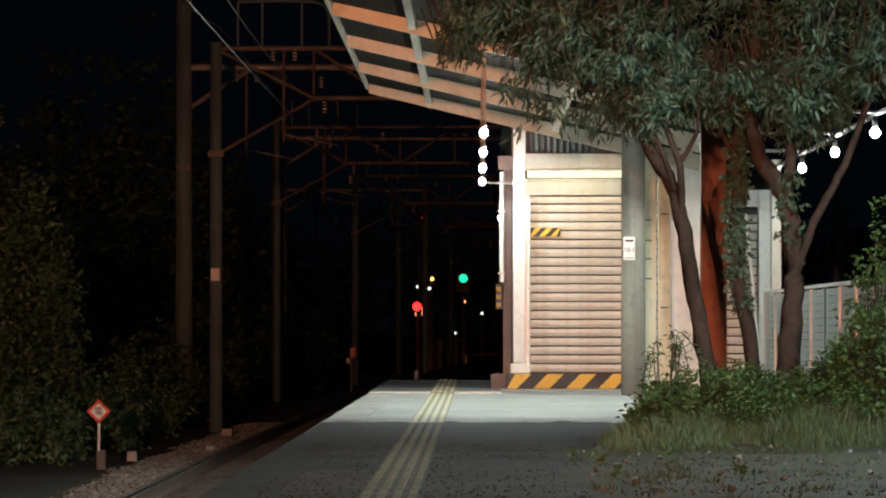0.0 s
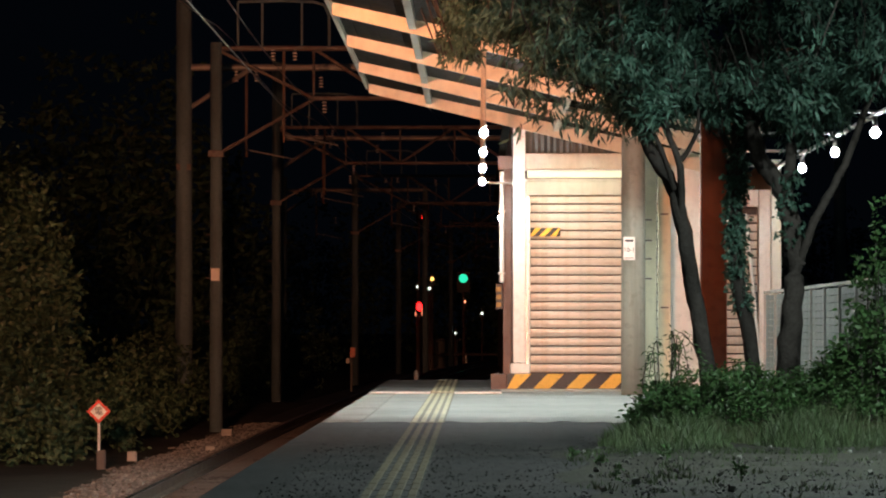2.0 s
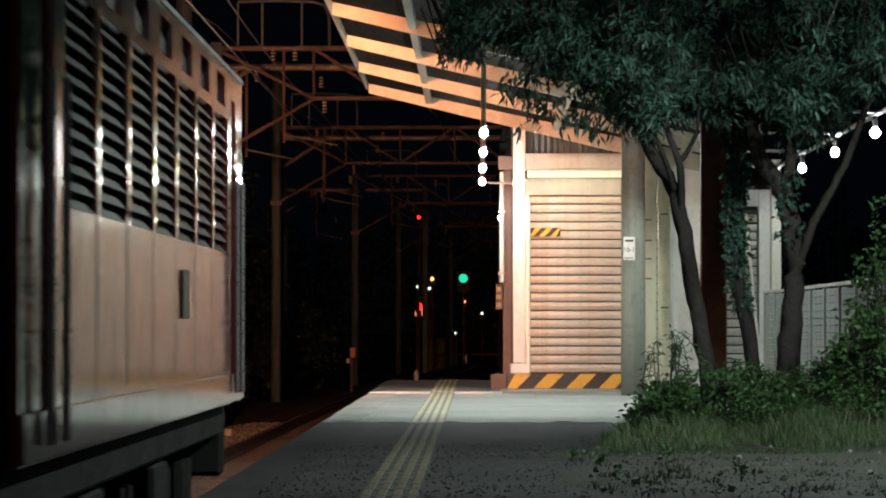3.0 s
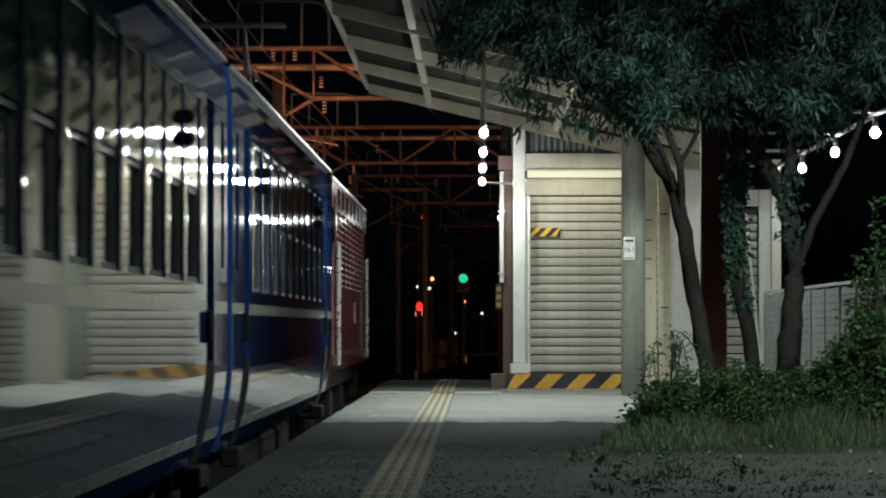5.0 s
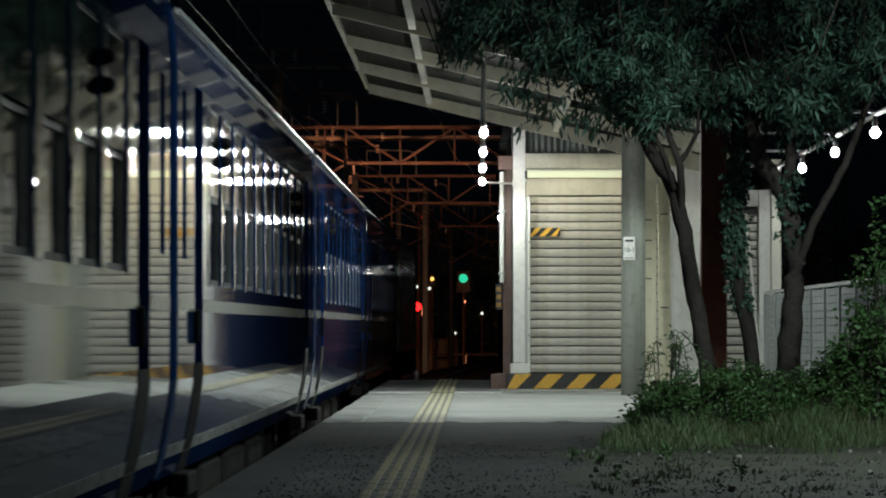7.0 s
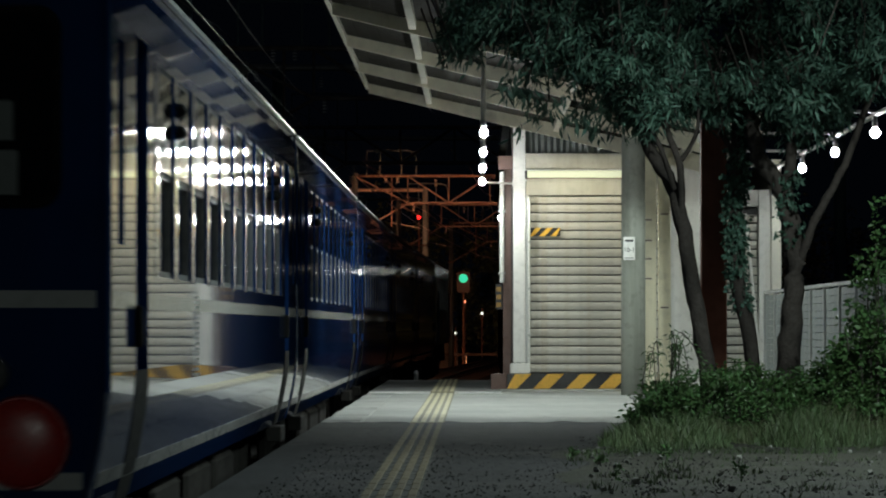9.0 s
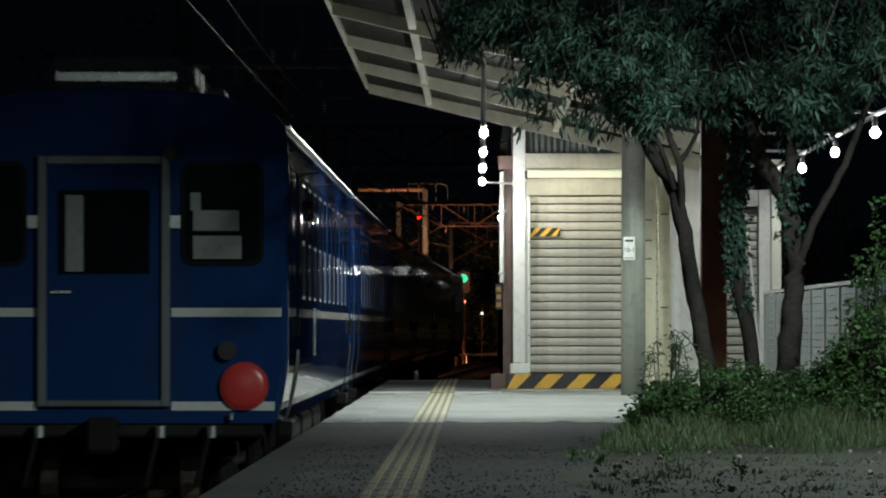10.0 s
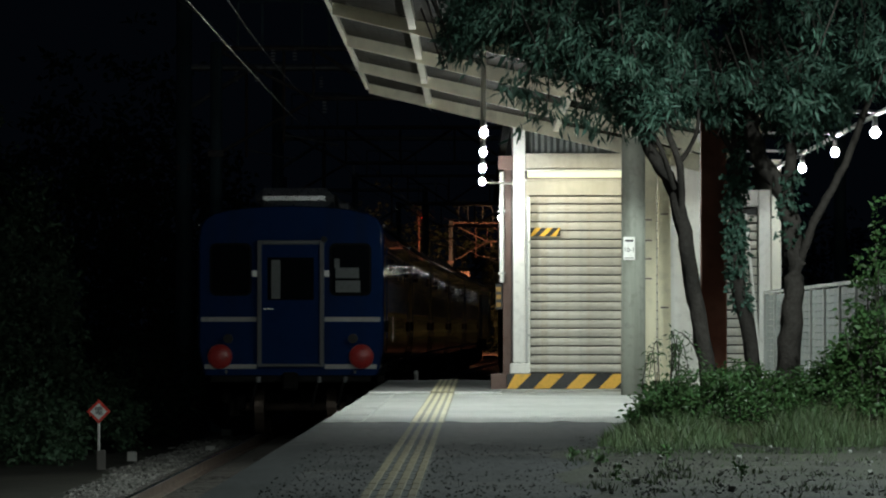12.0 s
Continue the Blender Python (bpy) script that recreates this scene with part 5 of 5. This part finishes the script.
class Leaves:
    """Gathers many small folded leaves for one mesh."""

    def __init__(self, seed):
        self.rs, self.v, self.f = random.Random(seed), [], []

    def leaf(self, p, way, length, width):
        rs = self.rs
        d = Vector(way).normalized()
        side = d.cross(Vector((rs.uniform(-1, 1), rs.uniform(-1, 1), rs.uniform(-0.3, 1)))).normalized()
        up = side.cross(d)
        k = len(self.v)
        droop = -up * length * rs.uniform(0.05, 0.2)
        p = Vector(p)
        self.v += [p, p + d * length * 0.4 + side * width * 0.5, p + d * length * 0.4 + up * width * 0.12 * -1, p + d * length * 0.4 - side * width * 0.5, p + d * length + droop]
        self.f += [(k, k + 1, k + 2), (k, k + 2, k + 3), (k + 2, k + 1, k + 4), (k + 3, k + 2, k + 4)]

    def spray(self, c, r, n, length, width, hang=0.5):
        """A twig's worth of leaves that hang and spread from c."""
        rs = self.rs
        tw = Vector((rs.gauss(0, 1), rs.gauss(0, 1), rs.gauss(0, 0.5) - hang)).normalized()
        for i in range(n):
            u = i / n
            p = Vector(c) + tw * r * (u * 2 - 0.6) + Vector((rs.gauss(0, r * 0.28), rs.gauss(0, r * 0.28), rs.gauss(0, r * 0.25)))
            w = tw * 0.7 + Vector((rs.gauss(0, 0.7), rs.gauss(0, 0.7), rs.gauss(0, 0.5) - hang))
            self.leaf(p, w, length * rs.uniform(0.65, 1.25), width * rs.uniform(0.7, 1.2))

    def blade(self, p, h, w, lean):
        rs = self.rs
        a = rs.uniform(0, 6.283)
        d = Vector((math.cos(a), math.sin(a), 0))
        s = Vector((rs.uniform(0.6, 1), rs.uniform(-0.6, 0.6), 0)) * w * 0.5
        p = Vector(p)
        k = len(self.v)
        m = p + d * lean * 0.35 + Vector((0, 0, h * 0.55))
        self.v += [p - s, p + s, m + s * 0.8, m - s * 0.8, p + d * lean + Vector((0, 0, h))]
        self.f += [(k, k + 1, k + 2, k + 3), (k + 3, k + 2, k + 4)]

    def mesh(self, name, mat, parent=None, label=""):
        me = bpy.data.meshes.new(name)
        me.from_pydata([tuple(v) for v in self.v], [], self.f)
        me.materials.append(mat)
        ob = new(name, me)
        if parent:
            ob.parent = parent
        if label:
            ob["label"] = label
        return ob


def crown_low(x):
    """The height of the crown's ragged lower side at x."""
    base = 2.52 + 0.10 * math.sin(4.1 * x + 0.6) + 0.07 * math.sin(9.3 * x)
    if x < 1.2:
        base += 0.22 * min(1.0, (1.2 - x) / 0.3)
    if x < 0.7:
        base += (0.7 - x) * 0.30
    if 1.25 < x < 2.2:
        base -= 0.06
    if x > 2.2:
        base += -0.12 + (x - 2.2) * 0.33
    return base


TREES = {
    "slim leaning tree with dark bark and a dense drooping crown": ((-0.5, 1.45), 37.0, [
        ("trunk", [(1.74, 37.0, -0.05), (1.67, 37.0, 0.6), (1.575, 37.02, 1.13), (1.50, 37.0, 1.60), (1.42, 37.05, 1.88), (1.25, 37.1, 2.18), (1.18, 37.1, 2.55), (1.15, 37.2, 3.2), (1.0, 37.2, 4.0)], 0.068, 0.036),
        ("limb", [(1.50, 37.0, 1.58), (1.48, 36.9, 2.0), (1.37, 36.9, 2.32), (1.32, 36.9, 2.7), (1.4, 36.8, 3.4)], 0.030, 0.016),
        ("limb", [(1.44, 36.95, 1.84), (1.34, 36.8, 2.12), (1.20, 36.7, 2.35), (0.85, 36.6, 2.75), (0.4, 36.5, 3.15)], 0.022, 0.01),
        ("limb", [(1.50, 37.0, 2.05), (1.62, 37.1, 2.3), (1.60, 37.1, 2.8)], 0.02, 0.008),
        ("limb", [(1.40, 36.95, 2.26), (1.24, 36.95, 2.44), (1.0, 36.9, 2.52), (0.7, 36.9, 2.62)], 0.014, 0.006)]),
    "slender tree wrapped in dark ivy": ((1.45, 2.25), 38.2, [
        ("trunk", [(2.12, 38.2, -0.05), (2.08, 38.2, 0.6), (1.96, 38.2, 1.25), (1.95, 38.2, 2.0), (1.99, 38.2, 2.5), (2.05, 38.2, 3.6), (2.0, 38.2, 4.3)], 0.062, 0.04),
        ("limb", [(1.97, 38.2, 2.1), (1.80, 38.1, 2.4), (1.72, 38.0, 2.9)], 0.025, 0.012)]),
    "forked tree with a thick dark trunk and wide crown": ((2.25, 4.3), 37.6, [
        ("trunk", [(2.28, 37.6, -0.05), (2.32, 37.6, 0.6), (2.36, 37.6, 1.2), (2.34, 37.6, 1.6), (2.24, 37.6, 1.9), (2.10, 37.6, 2.1), (2.04, 37.6, 2.5), (2.1, 37.6, 3.6), (2.2, 37.6, 4.2)], 0.092, 0.045),
        ("limb", [(2.38, 37.6, 1.25), (2.50, 37.5, 1.6), (2.66, 37.5, 1.9), (2.78, 37.5, 2.15), (2.95, 37.5, 2.7), (3.0, 37.5, 3.4)], 0.036, 0.02),
        ("limb", [(2.30, 37.6, 1.75), (2.34, 37.7, 2.1), (2.36, 37.7, 2.6), (2.5, 37.7, 3.4)], 0.05, 0.03)]),
}
for n, (label, ((xa, xb), ty, limbs)) in enumerate(TREES.items()):
    t = thing("tree", label, "tree", group="trees at the platform's side")
    for k, (nm, pts, r0, r1) in enumerate(limbs):
        limb(t, nm, pts, r0, r1, seed=n * 10 + k)
    lv = Leaves(40 + n)
    rs = lv.rs
    twigs = bmesh.new()
    count = int(430 * (xb - xa))
    for i in range(count):
        x = rs.uniform(xa, xb)
        y = ty + rs.gauss(0, 0.75)
        low = crown_low(x) + 0.10 * noise.noise(Vector((x * 3, y * 2, 1.0)))
        z = low + abs(rs.gauss(0, 0.9)) if rs.random() < 0.75 else low + rs.uniform(-0.08, 0.25)
        if noise.noise(Vector((x * 2.4, y * 1.4, z * 2.4))) < -0.33 or x < -0.28 + rs.uniform(0, 0.2):
            continue
        lv.spray((x, y, z), 0.13, 30, 0.088, 0.021, 0.55)
        if i % 4 == 0:
            rod(twigs, (x, y, z - 0.15), (x + rs.uniform(-.2, .2), y + rs.uniform(-.2, .2), z + 0.3), 0.005, 0.008, 5)
    lv.mesh("crown", M["leaf"], t, "dense narrow dark green leaves")
    tagged(part("twig_work", twigs, M["bark"], t), kind="stuff")
    if n == 1:
        iv = Leaves(77)
        for i in range(230):
            z = iv.rs.uniform(0.9, 2.5)
            x = 2.08 - 0.12 * min(1, max(0, (z - 0.6) / 0.65)) + (0.02 if z > 2 else 0)
            a = iv.rs.uniform(0, 6.283)
            r = iv.rs.uniform(0.02, 0.075 if z > 1.1 else 0.05)
            iv.spray((x + r * math.cos(a), 38.2 + r * math.sin(a), z), 0.05, 12, 0.045, 0.034, 0.4)
        iv.mesh("ivy", M["leaf"], t, "dark ivy on the trunk")
    if n == 2:
        iv = Leaves(78)
        for i in range(26):
            z = iv.rs.uniform(1.45, 2.0)
            iv.spray((2.31 + iv.rs.gauss(0, 0.04), 37.5 + iv.rs.gauss(0, 0.03), z), 0.045, 9, 0.042, 0.03, 0.4)
        iv.mesh("ivy", M["leaf"], t, "dark ivy on the trunk")
    if n == 0:
        # drooping sprays in front of the lamps and gable
        dr = Leaves(79)
        for i in range(30):
            u = dr.rs.random()
            x, z = 0.18 + u * 1.05 + dr.rs.gauss(0, 0.05), 2.36 + 0.5 * abs(u - 0.5) + dr.rs.gauss(0, 0.08)
            dr.spray((x, 36.7 + dr.rs.gauss(0, 0.2), z), 0.12, 13, 0.10, 0.026, 0.9)
        dr.mesh("drooping_sprays", M["leaf"], t, "thin drooping leaf sprays")


def bush(name, label, cx, cy, rx, ry, h, n, seed, mat="leaf_bush", size=0.06, base=0.0, lean=1.0):
    t = thing(name, label, "bush", pose(0, 0, 0))
    lv = Leaves(seed)
    rs = lv.rs
    st = bmesh.new()
    for i in range(n):
        a, r = rs.uniform(0, 6.283), math.sqrt(rs.random())
        x, y = cx + rx * r * math.cos(a), cy + ry * r * math.sin(a)
        top = h * (1 - 0.55 * r * r) * (0.8 + 0.45 * noise.noise(Vector((x * 2.1, y * 2.1, seed))))
        z = base + max(0.04, top * rs.random() ** 0.6)
        lv.spray((x, y, z), 0.10 * size / 0.06, 16, size, size * 0.5, -0.05)
        if i % 5 == 0:
            rod(st, (x * 0.6 + cx * 0.4, y * 0.6 + cy * 0.4, base - 0.05), (x, y, z), 0.008, 0.004, 5)
    tagged(part("stem", st, M["bark"], t), kind="stuff")
    lv.mesh("foliage", M[mat], t)
    return t


bush("bush", "low leafy green bush at the foot of the trees", 1.85, 36.4, 0.70, 0.9, 0.70, 800, 21, size=0.042)
bush("bush", "low leafy green bush at the foot of the trees", 2.75, 36.6, 0.75, 0.9, 0.76, 850, 22, size=0.042)
bush("bush", "small dense green bush beside the pole", 1.42, 37.0, 0.32, 0.5, 0.55, 260, 23, size=0.04)
bush("tall_bush", "tall bright green bush in front of the fence", 2.86, 36.2, 0.36, 0.5, 1.85, 340, 24, size=0.055)
bush("bush", "leafy green bush beyond the fence end", 3.75, 36.0, 0.6, 0.9, 1.3, 500, 25, size=0.05)

# arching dead stems
ds = thing("dead_stems", "bare arching dead stems over the bush", "plant")
rs = random.Random(9)
sl_leaves = Leaves(14)
for i in range(7):
    x0, x1 = 1.40 + rs.gauss(0, 0.07), 1.42 + rs.uniform(-0.22, 0.25)
    y = 36.6 + rs.gauss(0, 0.2)
    zt = 0.72 + rs.gauss(0, 0.06)
    pts = [(x0, y, 0.0), (x0 * 0.7 + x1 * 0.3, y, zt * 0.8), ((x0 + x1) / 2, y, zt), (x1, y, zt * 0.85), (x1 + (x1 - x0) * 0.3, y, zt * 0.62)]
    part("stem", tube(bmesh.new(), smooth_path(pts, 4, 0.004, i), [0.0038] * 17, 5), M["bark"], ds)
    for p in smooth_path(pts, 4, 0.004, i)[4:]:
        sl_leaves.spray(p, 0.04, 4, 0.055, 0.012, 0.3)
sl_leaves.mesh("withered_leaves", M["leaf_bush"], ds, "narrow withered leaves")

# the overgrown verge
def verge_sheet():
    bm = bmesh.new()
    rows = []
    for j in range(60):
        y = 18 + j * 0.44
        e = 0.52 + 0.10 * math.sin(y * 1.3) + 0.12 * noise.noise(Vector((y * 0.7, 0, 0))) + max(0, y - 32) * 0.07
        rows.append([bm.verts.new((e + (9.0 - e) * (i / 14) ** 2, y, 0.002 + (0.03 * min(1, i / 6) if i else 0) + (bump_at(i * 0.7, y, 1.1, 0.03) if i > 1 else 0))) for i in range(15)])
    for a, b in zip(rows, rows[1:]):
        for i in range(14):
            bm.faces.new((a[i], a[i + 1], b[i + 1], b[i]))
    return bm


M["verge"] = material("verge_soil", (0.050, 0.045, 0.037), 0.95, var=0.35, scale=3, bump=0.8, bscale=60, bdist=0.02, spots=(7.0, 0.48, (0.042, 0.050, 0.026), 0.8), fine=0.25)
tagged(finish("verge", verge_sheet(), M["verge"], smooth=True), "dry overgrown soil verge beside the asphalt", "ground", kind="structure")
gr = Leaves(31)
rs = gr.rs
for i in range(26000):
    y = 32.0 + 7.0 * rs.random() ** 0.9
    x = 0.62 + max(0, y - 32) * 0.09 + rs.random() ** 1.1 * 3.2
    dens = noise.noise(Vector((x * 1.9, y * 0.8, 5.0)))
    if rs.random() > 0.25 + 0.75 * min(1, max(0, (y - 32) / 2.2)) or dens < -0.35:
        continue
    grow = min(1, max(0.12, (y - 32) / 2.5))
    tall = (0.08 + 0.22 * max(0, dens + 0.35)) * grow * min(1, 0.35 + max(0, x - 0.75))
    gr.blade((x, y, 0.015), max(0.02, tall * rs.uniform(0.45, 1.4)), rs.uniform(0.005, 0.011), tall * rs.uniform(0.1, 0.9))
for k in range(110):
    cx, cy = rs.uniform(0.55, 3.0), rs.uniform(22.5, 33)
    for i in range(rs.randint(6, 26)):
        gr.blade((cx + rs.gauss(0, 0.035), cy + rs.gauss(0, 0.1), 0.01), rs.uniform(0.012, 0.06), rs.uniform(0.004, 0.008), rs.uniform(0.01, 0.04))
tagged(gr.mesh("grass", M["grass"]), "uneven dry and green grass on the verge", "grass", kind="stuff")

# loose grit and litter on the old asphalt and the verge
me = stones(2600, -1.1, 2.6, 24.0, 37.0, lambda x, y: 0.004 if x < 0.7 else 0.03, 0.002, 0.006, 12)
me.materials.append(M["asphalt"])
tagged(new("grit", me), "fine loose grit strewn over the old asphalt", "grit", kind="stuff")
me = stones(90, 0.6, 2.6, 24.0, 36.0, lambda x, y: 0.03, 0.008, 0.018, 13)
me.materials.append(M["ballast"])
tagged(new("pebbles", me), "scattered grey pebbles on the verge", "pebbles", kind="stuff")

# weeds in the cracked asphalt
for k, (x, y, h) in enumerate(((0.60, 31.5, 0.06), (1.15, 30.6, 0.10), (0.73, 26.6, 0.09), (1.38, 26.4, 0.10), (0.72, 29.6, 0.05))):
    w = thing("weed", "small green weed tuft in the cracked ground", "plant", group="weeds in the ground")
    lv = Leaves(60 + k)
    for i in range(9):
        lv.spray((x + lv.rs.gauss(0, 0.012), y + lv.rs.gauss(0, 0.03), h * lv.rs.uniform(0.3, 1)), 0.02, 9, 0.028, 0.013, -0.4)
    lv.mesh("leaves", M["leaf_bush"], w)
    part("stem", rodm((x, y, 0), (x, y, h), 0.006, 0.003, 5), M["leaf_bush"], w)

# dark growth on the far side of the track
def thicket(name, label, spots, seed, leaf=0.11):
    lv = Leaves(seed)
    rs = lv.rs
    for cx, cy, rx, ry, h, n in spots:
        for i in range(n):
            a, r = rs.uniform(0, 6.283), math.sqrt(rs.random())
            x, y = cx + rx * r * math.cos(a), cy + ry * r * math.sin(a)
            top = h * (1 - 0.5 * r * r) * (0.85 + 0.4 * noise.noise(Vector((x, y, seed))))
            lv.spray((x, y, GROUND + max(0.05, top * rs.random() ** 0.6)), leaf * 1.8, 12, leaf, leaf * 0.5, 0.1)
    return tagged(lv.mesh(name, M["leaf_far"]), label, "bushes", kind="stuff")


thicket("trackside_bushes", "dark tangled bushes beside the far side of the track",
        [(-6.6, 73, 0.9, 3, 1.3, 300), (-6.3, 79, 1.0, 3, 1.5, 350), (-6.2, 88, 1.0, 5, 1.7, 350), (-6.3, 100, 1.0, 8, 2.0, 400), (-6.6, 118, 1.2, 10, 2.4, 350), (-7.0, 140, 1.5, 15, 3.0, 350), (-6.2, 170, 1.5, 18, 3.4, 300)], 51)
thicket("tall_bushes", "tall dark bushes rising beside the track", [(-7.3, 78, 1.1, 2.5, 5.0, 700), (-7.9, 84, 1.2, 3, 5.6, 500)], 52, 0.13)
thicket("far_woods", "dark woods behind the track", [(-12, 170, 5, 30, 12, 900), (-8, 300, 18, 20, 10, 1500), (14, 290, 14, 20, 11, 1200), (18, 120, 5, 40, 9, 900)], 53, 0.35)


def low_lit(t):
    return (t - 0.72) % 1.22 < 0.63


def flash_rows(m, lit):
    """A drum that shows its lens while lit(t), and turns it aside else."""
    rows = []
    for i in range(121):
        t = 0.1 * i
        away = sum(not lit(t + k) for k in (-0.07, 0.0, 0.07)) / 3
        rows.append((t, m @ pose(0, 0, 0, 0, 0, 150 * away)))
    return rows


def motions():
    walk(loco, vehicle_rows(21.3 + 0.75, 15.9))
    walk(first_coach, vehicle_rows(0.25, 20.8))
    for i, ob in enumerate(others):
        walk(ob, vehicle_rows(0.25 - 21.3 * (i + 1), 20.8))
    walk(tail_coach, vehicle_rows(0.25 - 21.3 * 4, 20.8))
    (low, ml), (high, mh) = flashers
    walk(low, flash_rows(ml, low_lit))
    walk(high, flash_rows(mh, lambda t: not low_lit(t)))


motions()
